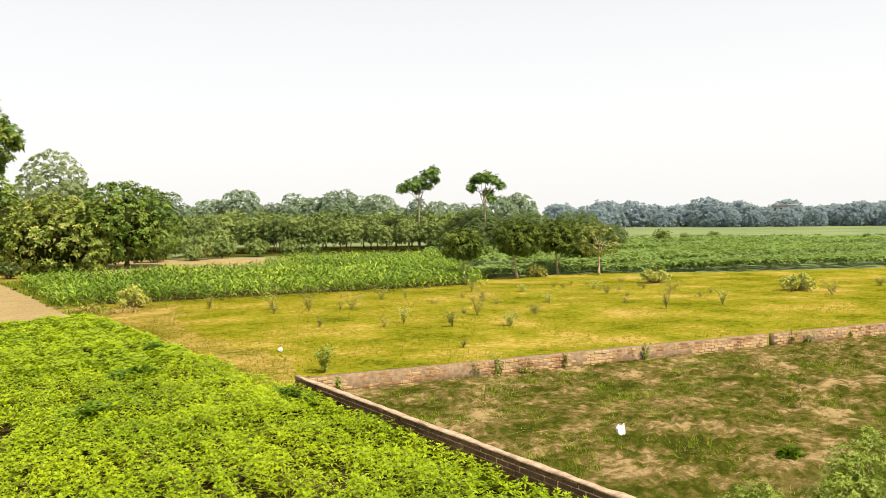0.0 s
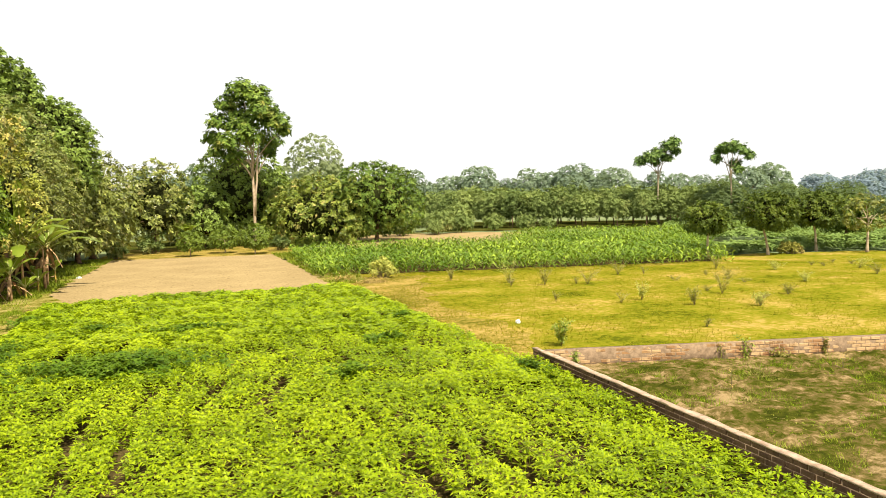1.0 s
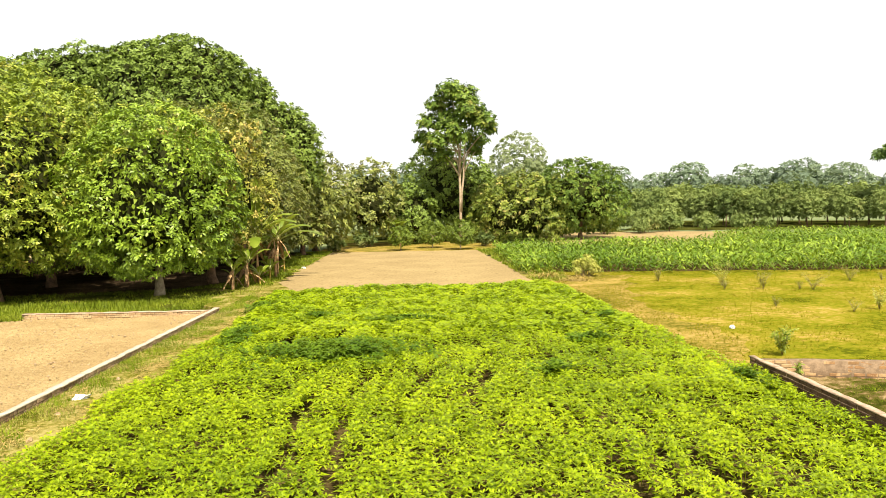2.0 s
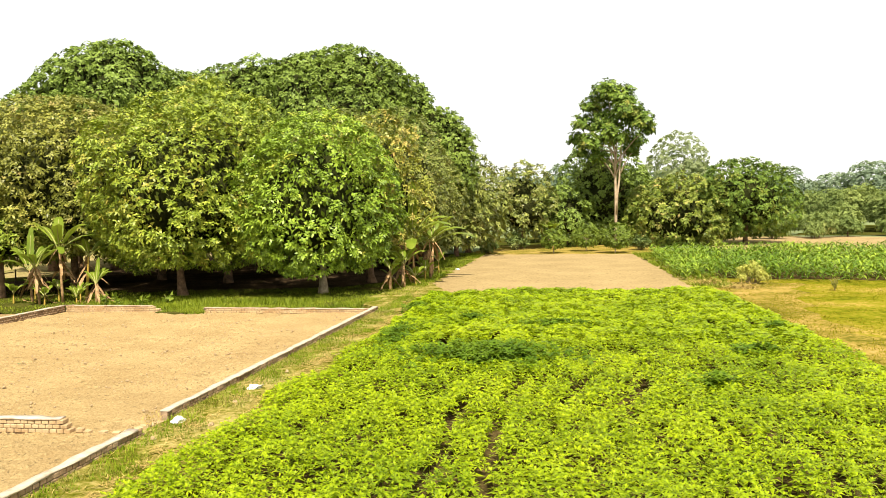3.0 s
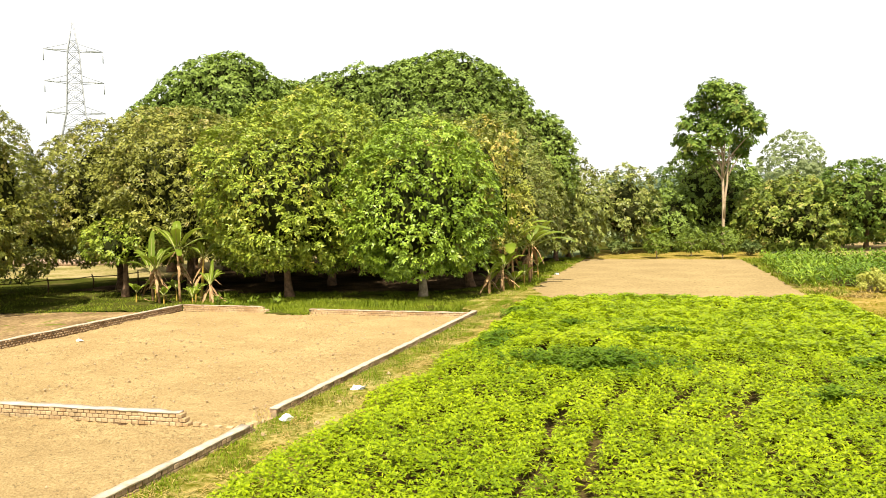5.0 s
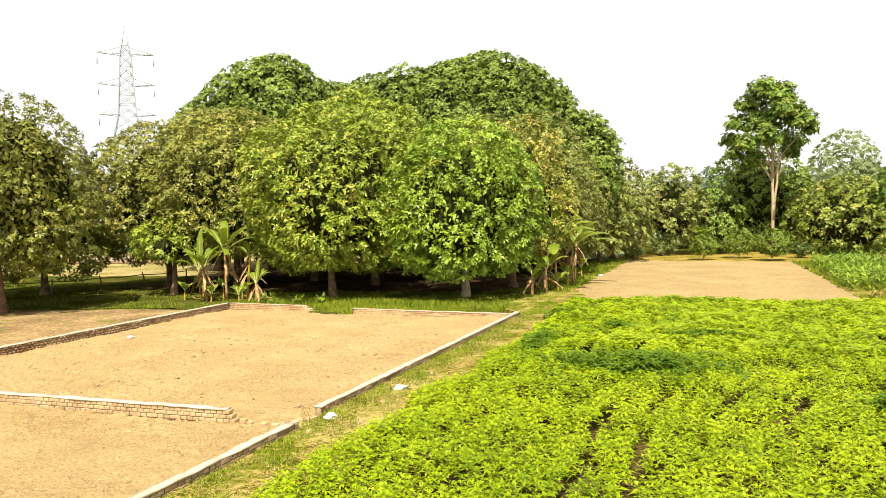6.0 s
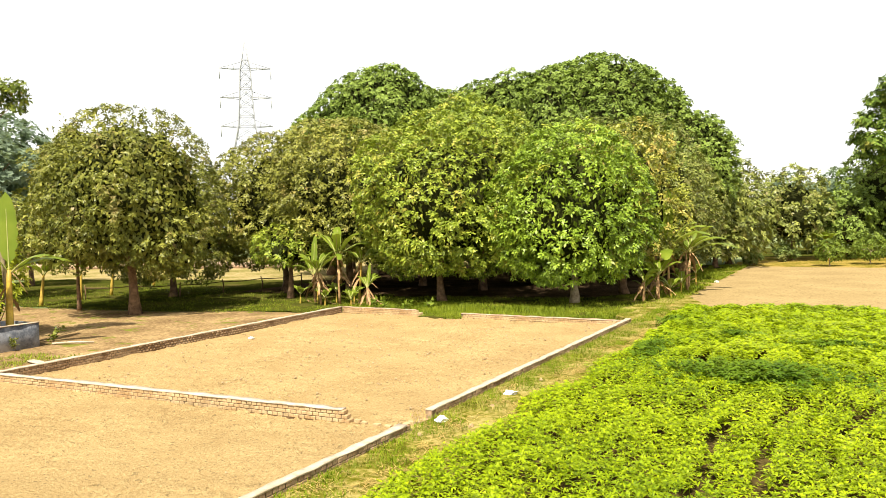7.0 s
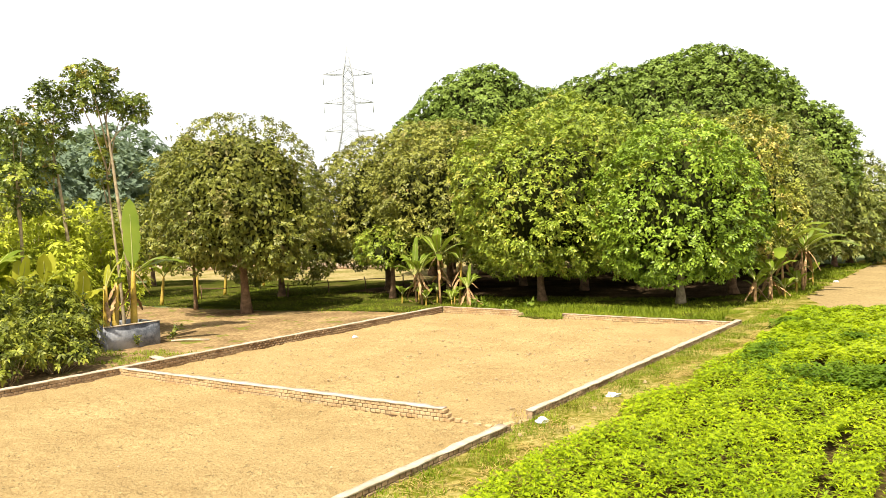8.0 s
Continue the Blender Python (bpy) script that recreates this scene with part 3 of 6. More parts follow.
def brick_mesh(name, sx, sy, sz, material, seed):
    r = random.Random(seed)
    bm = bmesh.new()
    bmesh.ops.create_cube(bm, size=1.0)
    for v in bm.verts:
        v.co = Vector((v.co.x * sx * r.uniform(0.95, 1.0), v.co.y * sy * r.uniform(0.96, 1.03), v.co.z * sz * r.uniform(0.92, 1.0)))
    bmesh.ops.bevel(bm, geom=list(bm.edges), offset=0.007, segments=1, affect="EDGES")
    me = bpy.data.meshes.new(name)
    bm.to_mesh(me)
    bm.free()
    me.materials.append(material)
    return me


def strip(p0, p1, z0, z1, w, step=0.35, rough=0.012, seed=0):
    """A long bar from p0 to p1 with slightly uneven faces."""
    a, b = np.array([*p0, 0.0]), np.array([*p1, 0.0])
    d = np.linalg.norm(b - a)
    k = max(2, int(d / step))
    t, rng = (b - a) / d, np.random.default_rng(seed)
    s = np.array([-t[1], t[0], 0])
    V, F = [], []
    for i in range(k + 1):
        c = a + (b - a) * i / k
        n = rng.normal(0, rough, 4)
        V += [c + s * (w / 2 + n[0]) + [0, 0, z0], c + s * (w / 2 + n[0]) + [0, 0, z1 + n[2]], c - s * (w / 2 + n[1]) + [0, 0, z1 + n[3]], c - s * (w / 2 + n[1]) + [0, 0, z0]]
    for i in range(k):
        for j in range(4):
            q, r = i * 4 + j, i * 4 + (j + 1) % 4
            F += [[q, r, r + 4], [q, r + 4, q + 4]]
    e = k * 4
    F += [[0, 2, 1], [0, 3, 2], [e, e + 1, e + 2], [e, e + 2, e + 3]]
    return np.array(V), np.array(F)


def brick_wall(name, p0, p1, courses, thick, length, material, coping, label, near, seed, z0=0.0, coped=0.03, max_parts=290, joint=0.035, broken=0.0):
    """A low wall of single bricks on a mortar core with a cement coping. near: a point; the bricks closest to it are pieces of their own.
    broken: the length over which the far end has crumbled away, course by course."""
    p2 = tuple(np.array(p0) + (np.array(p1) - np.array(p0)) * (1 - broken / math.dist(p0, p1)))
    core = Soup().add(*strip(p0, p2, -0.15, courses * 0.083 + z0, thick - joint, 0.5, 0.004, seed))
    wall = tagged(new(name, core.mesh(name, M_MORTAR)), label, "wall", kind="structure")
    a, b = Vector((*p0, 0)), Vector((*p1, 0))
    d, yaw = (b - a).length, math.atan2(p1[1] - p0[1], p1[0] - p0[0])
    variants = [brick_mesh("brick", length - 0.012, thick, 0.072, material, seed * 10 + i) for i in range(4)]
    spots = []
    for c in range(courses):
        x = (0.5 if c % 2 else 0.0) * length
        while x < d - length * 0.3 - broken * 0.4 * c:
            spots.append((a + (b - a) * (min(x + length / 2, d - length / 2) / d), c))
            x += length
    spots.sort(key=lambda s: (s[0] - Vector((*near, 0))).length)
    rest = Soup()
    for i, (p, c) in enumerate(spots):
        off = Vector((rng_w.normal(0, 0.004), rng_w.normal(0, 0.004), 0))
        if i < max_parts:
            ob = new("brick", variants[i % 4])
            ob.parent = wall
            ob.matrix_basis = pose(p.x + off.x, p.y + off.y, z0 + c * 0.083 + 0.041, 0, 0, math.degrees(yaw) + float(rng_w.normal(0, 0.6)))
        else:
            rest.add(*box(p.x + off.x, p.y + off.y, z0 + c * 0.083 + 0.041, length - 0.014 - rng_w.uniform(0, 0.02), thick + rng_w.normal(0, 0.008), 0.066 + rng_w.uniform(-0.008, 0.006), yaw + rng_w.normal(0, 0.02)))
    if rest.n:
        tagged(part("brick_rest", rest.mesh("brick_rest", material), wall), kind="stuff")
    if coped:
        top = courses * 0.083 + z0
        part("coping", Soup().add(*strip(p0, p2, top - 0.004, top + coped, thick + 0.012, 0.25, 0.008, seed + 5)).mesh("coping", coping), wall, "pale cement coping, cracked and uneven")
    return wall




# ---- trees ----
def crown_mesh(name, lobes, material, seed, per_area, k, L, W, lift=0.25, droop=0.4, fill=30, flat=0.85, shag=0.12, oval=False):
    """A crown of rosettes on the outer skin of overlapping boughs, with darker inner leaves behind."""
    rng = np.random.default_rng(seed)
    C, R = np.array([c for c, _ in lobes], float), np.array([r for _, r in lobes], float)
    out = Soup()
    for i in range(len(C)):
        area = 4 * math.pi * R[i] ** 2
        n = max(6, int(area * per_area))
        d = ball(rng, n)
        d = d[d[:, 2] > (-0.55 if oval else -0.75)]
        r = R[i] * (1 + rng.normal(0, shag, len(d)))
        p = C[i] + d * r[:, None] * [1, 1, flat]
        gap = np.linalg.norm((p[:, None] - C[None]) / [1, 1, flat], axis=2) / R[None]
        gap[:, i] = 9
        keep = gap.min(1) > 0.86
        p, d = p[keep], d[keep]
        if len(p):
            nn = unit(d * 0.8 + [0, 0, 0.45] + rng.normal(0, 0.22, d.shape))
            out.add(*rosettes(rng, p, nn, k, L, W, lift, droop, jitter=L * 0.12, oval=oval))
        m = fill * 2
        q = C[i] + ball(rng, m) * (R[i] * rng.uniform(0.25, 0.6, (m, 1)))
        out.add(*leaves(q, ball(rng, m), ball(rng, m), L * 1.5, L * 0.9, 0.2))
    return out.mesh(name, material)


def dome(seed, w, h, hb, n, r, top=1.0, ragged=0.1):
    """Boughs spread over a dome of width w from height hb to h."""
    rng = np.random.default_rng(seed)
    lobes = []
    zc, rz, rx = hb + (h - hb) * 0.38, (h - hb) * 0.62, w / 2
    for i in range(n):
        u = 1 - (i + 0.5) / n * 1.45
        a = i * 2.39996 + rng.normal(0, 0.25)
        s = max(0.0, 1 - min(abs(u), 1.0) ** 2.5) ** 0.42
        rr = r * rng.uniform(0.75, 1.25)
        k = 1 - abs(rng.normal(0, ragged)) + ragged * 0.4 + 0.06 * math.sin(3 * a + seed) * math.cos(5 * u + seed * 2)
        x, y = (rx - rr) * s * math.cos(a) * k, (rx - rr) * s * math.sin(a) * k
        z = zc + (rz - rr * 0.9) * u * min(k, 1.03) if u > 0 else zc + (zc - hb - rr * 0.6) * u / 0.45
        lobes.append(((x, y, z * (top if u > 0.7 else 1)), rr))
    lobes.append(((0, 0, zc), r * 1.5))
    return lobes


def canopy(seed, w, h, hb, billow, spacing, ragged=0.08, gaps=0.0, depth=0.7, inside=0.62, uneven=0.1, low=-0.92):
    """The leafy skin of a round crown: tips and their ways out, spread over a dome that swells in billows. Also the billows, for limbs."""
    rng = np.random.default_rng(seed)
    zc = hb + (h - hb) * 0.4
    a, up, dn = w / 2, h - zc, zc - hb
    turn = rng.uniform(0, 6.28, 4)

    def fib(n, low):
        i = np.arange(n) + 0.5
        u = 1 - (1 - low) * i / n
        th = i * 2.39996 + rng.normal(0, 0.2, n)
        q = np.sqrt(np.maximum(0, 1 - u * u))
        return unit(np.stack([q * np.cos(th), q * np.sin(th), u], 1) + rng.normal(0, 0.4 / math.sqrt(n), (n, 3)))

    def reach(d):
        e = np.where(d[:, 2] > 0, up, dn)
        p = np.where(d[:, 2] > 0, 2.1, 2.5)
        az = np.arctan2(d[:, 1], d[:, 0])
        lump = 1 + np.abs(d[:, 2] - 1) * 0.5 * uneven * (np.sin(2 * az + turn[0]) * 0.6 + np.sin(3 * az + turn[1] + 2 * d[:, 2]) * 0.6 + np.sin(5 * az + turn[2] - 4 * d[:, 2]) * 0.4) + uneven * 0.4 * np.sin(4 * d[:, 2] + 2 * az + turn[3])
        return lump * ((np.hypot(d[:, 0], d[:, 1]) / a) ** p + (np.abs(d[:, 2]) / e) ** p) ** (-1 / p)

    area = 4 * math.pi * (a * a * 0.45 + a * (up + dn) / 2 * 0.55)
    m = max(7, int(area * 0.8 / (1.9 * billow**2)))
    D0 = fib(m, -0.7)
    B = billow * rng.uniform(0.6, 1.5, m)
    C = D0 * (reach(D0) * (1 - np.abs(rng.normal(0, ragged, m))) - B * 0.55)[:, None]
    gone = rng.uniform(0, 1, m) < gaps

    def skin(d):
        R = reach(d)
        near = np.linalg.norm((d * R[:, None])[:, None] - C[None], axis=2) / (B * 1.5)[None]
        swell = np.sqrt(np.maximum(0, 1 - near**2)) * B[None] * depth * np.where(gone, -0.3, 1.0)[None]
        best = np.argmax(swell, axis=1)
        high = swell[np.arange(len(d)), best]
        return R - billow * depth + high, best, high

    rest = np.array([0, 0, zc])
    d = fib(int(1.9 * area / spacing**2 * (1 - low) / 1.92), low)
    r, best, high = skin(d)
    even = rng.uniform(0, 1, len(d)) < (r / r.max()) ** 2
    d, r, best, high = d[even], r[even], best[even], high[even]
    p = d * (r + rng.normal(0, spacing * 0.12, len(d)))[:, None]
    away = unit(p - C[best]) * 0.75 + unit(d / np.array([a * a, a * a, up * dn])) * 0.35
    keep = high > 0.04 * billow
    # the dense inside: one coarse, crumpled sheet, coloured dark as the crown's inner shade
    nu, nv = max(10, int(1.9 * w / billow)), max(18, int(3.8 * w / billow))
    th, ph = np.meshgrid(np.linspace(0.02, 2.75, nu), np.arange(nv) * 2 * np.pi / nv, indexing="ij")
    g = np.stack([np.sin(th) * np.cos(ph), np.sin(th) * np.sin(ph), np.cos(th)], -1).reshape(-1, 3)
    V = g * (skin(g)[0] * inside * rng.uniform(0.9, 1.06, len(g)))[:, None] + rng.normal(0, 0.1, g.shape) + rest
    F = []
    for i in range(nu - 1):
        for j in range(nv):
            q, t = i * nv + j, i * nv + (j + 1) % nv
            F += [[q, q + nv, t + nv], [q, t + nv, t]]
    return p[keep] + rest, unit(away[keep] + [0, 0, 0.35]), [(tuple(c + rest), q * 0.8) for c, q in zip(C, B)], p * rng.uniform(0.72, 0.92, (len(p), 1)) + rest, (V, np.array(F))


def full_crown(name, skin, material, seed, k, L, W, lift, droop, tuft, heads, core=1.0, hazy=False, cover=1.6):
    """A round tuft of whorls at every tip, standing proud of the inner leaves that close the crown behind it."""
    rng = np.random.default_rng(seed + 5)
    P, N, _, inner, shell = skin
    n = len(P)
    e = unit(rng.normal(0, 1, (n, heads, 3)) * 0.6 + N[:, None] * 0.85 + [0, 0, 0.25])
    size = tuft * rng.uniform(0.7, 1.25, (n, 1, 1))
    p = (P[:, None] + e * size * [1, 1, 0.8]).reshape(-1, 3)
    d = unit(e.reshape(-1, 3) + [0, 0, 0.25] + rng.normal(0, 0.15, (n * heads, 3)))
    out = Soup().add(*rosettes(rng, p, d, k, L, W, lift, droop, jitter=L * 0.15, oval=not hazy))
    if hazy:
        out.add(*rosettes(rng, inner, unit(inner - inner.mean(0)), k, L * 1.3, W * 1.3, 0.05, 0.05))
    else:
        q = np.repeat(inner, max(1, int(round(4 * core))), 0)
        q = q + rng.normal(0, tuft * 0.4, q.shape)
        out.add(*leaves(q, ball(rng, len(q)), ball(rng, len(q)), L * 1.3, L * 0.8, 0.2))
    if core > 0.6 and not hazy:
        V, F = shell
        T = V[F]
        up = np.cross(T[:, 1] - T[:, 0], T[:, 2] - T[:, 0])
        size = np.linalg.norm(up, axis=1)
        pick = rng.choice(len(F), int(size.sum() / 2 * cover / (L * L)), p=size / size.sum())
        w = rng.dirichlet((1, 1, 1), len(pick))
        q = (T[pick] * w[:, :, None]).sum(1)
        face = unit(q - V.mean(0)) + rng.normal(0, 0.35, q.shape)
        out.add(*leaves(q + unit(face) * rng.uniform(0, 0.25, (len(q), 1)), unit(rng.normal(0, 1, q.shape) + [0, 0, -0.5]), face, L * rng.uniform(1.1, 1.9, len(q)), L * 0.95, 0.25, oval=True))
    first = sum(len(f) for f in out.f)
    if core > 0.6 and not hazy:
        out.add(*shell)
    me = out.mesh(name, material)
    me.materials.append(M_INNER_SHADE)
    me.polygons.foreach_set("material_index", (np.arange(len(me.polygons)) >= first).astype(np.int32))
    return me


def trunk_mesh(name, h, r, material, seed, lean=(0, 0), sides=9, flare=1.5):
    rng = np.random.default_rng(seed)
    z = np.linspace(-0.1, h, 8)
    pts = np.stack([lean[0] * np.clip(z / h, 0, 1) ** 1.4 + np.cumsum(rng.normal(0, r * 0.12, 8)), lean[1] * np.clip(z / h, 0, 1) ** 1.4 + np.cumsum(rng.normal(0, r * 0.12, 8)), z], 1)
    pts[0, :2] = 0
    rad = r * (1 - 0.45 * np.linspace(0, 1, 8))
    rad[0], rad[1] = r * flare, r * 1.1
    V, F = tube(pts, rad, sides)
    V = V + rng.normal(0, r * 0.05, V.shape)
    return quick_mesh(name, V, F, material, True), pts[-1]


def limb_mesh(name, a, b, r, material, seed):
    rng = np.random.default_rng(seed)
    a, b = np.array(a, float), np.array(b, float)
    t = np.linspace(0, 1, 6)[:, None]
    sag = np.array([0, 0, 1.0]) * np.sin(t * np.pi) * np.linalg.norm(b - a) * 0.1
    pts = a + (b - a) * t + sag + rng.normal(0, r * 0.5, (6, 3)) * np.sin(t * np.pi)
    return quick_mesh(name, *tube(pts, r * (1 - 0.75 * t[:, 0]), 6), material, True)


def tree(name, at, w, h, hb, leaf, label, seed, n=34, r=1.1, per_area=6.0, k=9, L=0.19, W=0.075, trunk=0.22, trunk_h=None, lean=(0, 0), limbs=5, bark=None, fill=30, droop=0.22, lift=0.35, ragged=0.14, lobes=None, group="", shag=0.12, oval=False, bend=(0, 0), puff=0.0, spacing=0.6, gaps=0.0, core=1.0, tuft=0.3, heads=5, inside=0.66, hazy=False, low=-0.92, cover=0.3):
    bark = bark or M_BARK
    ob = thing(name, (at[0], at[1], 0), label, "tree", group)
    ob.rotation_euler.z = 0
    skin = canopy(seed, w - L, h - L * 0.5, hb, puff, spacing, ragged, gaps, inside=inside, low=low) if puff else None
    if puff:
        lobes = skin[2]
    lob = lobes or dome(seed, w - L, h - L * 0.5, hb + L * 0.5, n, r, ragged=ragged)
    lob = [((c[0] + lean[0], c[1] + lean[1], c[2]), q) for c, q in lob]
    th = trunk_h or hb + (h - hb) * 0.25
    me, tip = trunk_mesh("trunk", th, trunk, bark, seed, (lean[0] + bend[0], lean[1] + bend[1]))
    part("trunk", me, ob)
    rng = np.random.default_rng(seed + 77)
    order = rng.permutation(len(lob))
    for i in range(min(limbs, len(lob))):
        c = lob[order[i]][0]
        part("limb", limb_mesh("limb", tip + [0, 0, -th * 0.12 * (i % 3)], c, trunk * 0.4, bark, seed + i), ob)
    if puff:
        crown = full_crown("crown", skin, leaf, seed, k, L, W, lift, droop, tuft, heads, core, hazy, cover)
    else:
        crown = crown_mesh("crown", lob, leaf, seed, per_area, k, L, W, lift, droop, fill, shag=shag, oval=oval)
    part("crown", crown, ob)
    return ob


def facing(heading, rows, depth, seed):
    """Boughs set across a line of sight: heading in degrees clockwise from +y; rows of (sideways, height, radius)."""
    r = random.Random(seed)
    c, q = math.cos(radians(heading)), math.sin(radians(heading))
    out = []
    for x, z, rad in rows:
        d = r.uniform(-depth, depth)
        out.append(((x * c + d * q, -x * q + d * c, z), rad))
    return out


GROVE = "mango trees of the grove"
ml = "mature mango tree with dense glossy drooping leaves in the grove"


def mango(at, w, h, hb, leaf, label, seed, puff=1.15, group=GROVE, **more):
    tree("mango_tree", at, w, h, hb, leaf, label, seed, **{**dict(puff=puff, spacing=0.52, group=group, k=6, L=0.185, W=0.085, droop=0.2, lift=0.35, ragged=0.1, trunk=0.21), **more})


mango((-12.1, 34.7), 7.8, 8.6, 1.05, M_MANGO, "bright green mango tree with a pale trunk in the grove", 21, trunk=0.2, bark=M_BARK_PALE)
mango((-18.8, 33.7), 8.6, 9.6, 1.35, M_MANGO_F, "yellow-green mango tree in the grove's front row", 22)
mango((-19.3, 39.5), 8.0, 11.2, 2.0, M_MANGO_F, "tall yellow-green mango tree inside the grove", 23)
mango((-26.4, 36.2), 9.2, 10.2, 1.8, M_MANGO_B, "brownish mango tree with flowering tips in the grove", 24)
mango((-31.6, 36.6), 9.0, 9.6, 1.9, M_MANGO_B, "brownish spreading mango tree at the grove's end", 25)
mango((-11.0, 39.6), 6.4, 9.2, 1.5, M_MANGO_Y, "mango tree flushing with orange-yellow young leaves", 26, trunk=0.22)
mango((-11.2, 47.0), 6.8, 10.4, 1.0, M_MANGO_D, "dark dusty mango tree along the bare field", 27)
mango((-11.2, 54.5), 5.8, 8.6, 0.5, M_MANGO_D, "dark dusty mango tree along the bare field", 28)
mango((-35.0, 24.7), 4.8, 10.9, 0.8, M_OLIVE, "tall dark mango tree beside the large yard tree", 36, ragged=0.26, puff=0.85, inside=0.8, L=0.17, W=0.065, k=7, cover=1.8, trunk=0.1, group="")
mango((-30.6, 24.5), 8.0, 10.2, 1.8, M_OLIVE, "large open mango tree with dusty dark leaves in the yard", 29, puff=1.0, ragged=0.24, inside=0.8, L=0.17, W=0.065, k=7, cover=1.8, limbs=14, trunk=0.25, group="")
mango((-36.0, 31.6), 8.0, 8.0, 1.2, M_OLIVE, "low dark mango tree behind the yard", 30, group="")
mango((-27.9, 32.7), 4.0, 3.9, 2.0, M_MANGO_F, "small bright mango tree with a flat spreading crown", 31, puff=0.5, trunk=0.18, trunk_h=2.2, group="")
mango((-14.8, 46.0), 8.0, 10.0, 1.2, M_MANGO_D, ml, 32)
mango((-24.5, 41.5), 8.0, 10.4, 1.4, M_MANGO_F, ml, 33)
for i, (x, y) in enumerate(((-31.5, 42.0), (-18.5, 45.5), (-25.5, 48.5), (-12.0, 51.0), (-34.5, 48.0), (-19.0, 51.5), (-30.0, 53.5), (-14.0, 60.0), (-22.0, 60.5), (-36.0, 54.0), (-9.8, 61.0))):
    tree("mango_tree", (x, y), 8.4, 7.6, (0.3 if y > 46 else 1.0) if x > -32 else 2.3, M_MANGO_D, ml, 340 + i, n=26, r=1.5, per_area=2.2, k=7, L=0.36, W=0.19, trunk=0.2, limbs=3, group=GROVE)

# the great round trees behind the grove
DOMES = "great round trees behind the grove"
for x, y, w, h, hb, s in ((-18.6, 57.0, 15.4, 15.8, 5.0, 41), (-11.9, 57.5, 8.2, 12.0, 3.0, 42), (-24.2, 54.5, 10.4, 15.3, 4.0, 43), (-33.6, 51.0, 13.0, 15.9, 5.0, 44), (-37.2, 49.0, 7.5, 12.6, 3.0, 45), (-28.6, 54.0, 10.4, 14.6, 4.0, 46)):
    tree("broad_tree", (x, y), w, h, hb, M_DOME, "great round-headed tree with deep green leaves", s, puff=1.7, spacing=0.64, k=6, L=0.22, W=0.14, tuft=0.36, heads=5, inside=0.93, low=-0.35, cover=1.5, trunk=0.4, limbs=5, group=DOMES, droop=0.15, lift=0.3, ragged=0.035)

# trees along the far head of the bare field
tall_lobes = facing(3, [(-0.72, 14.25, 0.85), (-1.89, 13.15, 0.85), (0.45, 13.65, 1.08), (-2.88, 11.55, 0.77), (-1.17, 11.55, 1.08), (1.17, 12.35, 0.95), (2.34, 11.25, 0.85), (-3.6, 10.15, 0.59), (-2.16, 9.65, 0.81), (-0.18, 10.15, 0.99), (1.71, 9.95, 0.81), (-1.62, 8.35, 0.68), (1.44, 8.85, 0.59), (-3.06, 8.85, 0.45), (0.18, 11.85, 1.17), (2.88, 10.55, 0.45)], 1.6, 3)
tall_lobes = [(c, q * 1.22) for c, q in tall_lobes]
tall = tree("tall_tree", (3.5, 72.0), 8.2, 15.3, 8.2, M_TEAK, "tall tree with a pale forked trunk and open crown", 51, lobes=tall_lobes, per_area=13.0, k=6, L=0.3, W=0.2, oval=True, lift=0.3, droop=0.2, trunk=0.17, trunk_h=8.6, limbs=12, bark=M_BARK_TAN, shag=0.14, fill=40)
for a_, b_, r_ in (((0.05, -0.1, 3.0), (0.62, -0.15, 9.6), 0.13), ((-0.1, -0.15, 6.4), (-2.0, -0.3, 8.9), 0.085), ((0.45, -0.1, 6.8), (1.5, -0.3, 8.6), 0.08)):
    part("limb", limb_mesh("limb", a_, b_, r_, M_BARK_TAN, 900 + int(r_ * 1000)), tall)
tree("creeper_tree", (2.6, 79.0), 8.6, 11.2, 0.5, M_DOME, "dark tree behind the tall tree's trunk", 52, puff=1.1, spacing=0.75, k=6, L=0.27, W=0.15, tuft=0.42)
tree("mango_tree", (9.4, 74.4), 9.4, 6.4, -0.1, M_TIPS, "wide mango tree dotted with pale new leaves", 53, puff=1.1, spacing=0.75, k=6, L=0.27, W=0.15, tuft=0.42, trunk=0.2)
tree("mango_tree", (15.6, 75.4), 9.0, 7.9, 0.9, M_TEAK, "wide dark mango tree with a short trunk", 54, puff=1.1, spacing=0.75, k=6, L=0.27, W=0.15, tuft=0.42, trunk=0.22, limbs=6)
tree("mango_tree", (5.5, 80.0), 7.0, 7.2, 0.8, M_DOME, "leafy mango tree behind the bare field", 55, puff=1.1, spacing=0.75, k=6, L=0.27, W=0.15, tuft=0.42)
tree("mango_tree", (-1.2, 74.5), 5.6, 5.8, 0.4, M_DOME, "bushy mango tree behind the bare field", 56, puff=1.1, spacing=0.75, k=6, L=0.27, W=0.15, tuft=0.42)
tree("mango_tree", (-5.2, 72.0), 6.4, 8.4, 0.6, M_MANGO_D, "dark mango tree at the corner of the bare field", 57, puff=1.1, spacing=0.75, k=6, L=0.27, W=0.15, tuft=0.42)
tree("mango_tree", (-9.5, 66.0), 6.4, 9.0, 0.6, M_MANGO_D, "dark mango tree at the corner of the bare field", 58, puff=1.1, spacing=0.75, k=6, L=0.27, W=0.15, tuft=0.42)
tree("mango_tree", (-3.5, 84.0), 9.0, 6.6, 0.6, M_MID, "green tree beyond the bare field, leaf colour greyed for haze", 59, n=22, r=1.5, per_area=2.0, k=7, L=0.45, W=0.16)
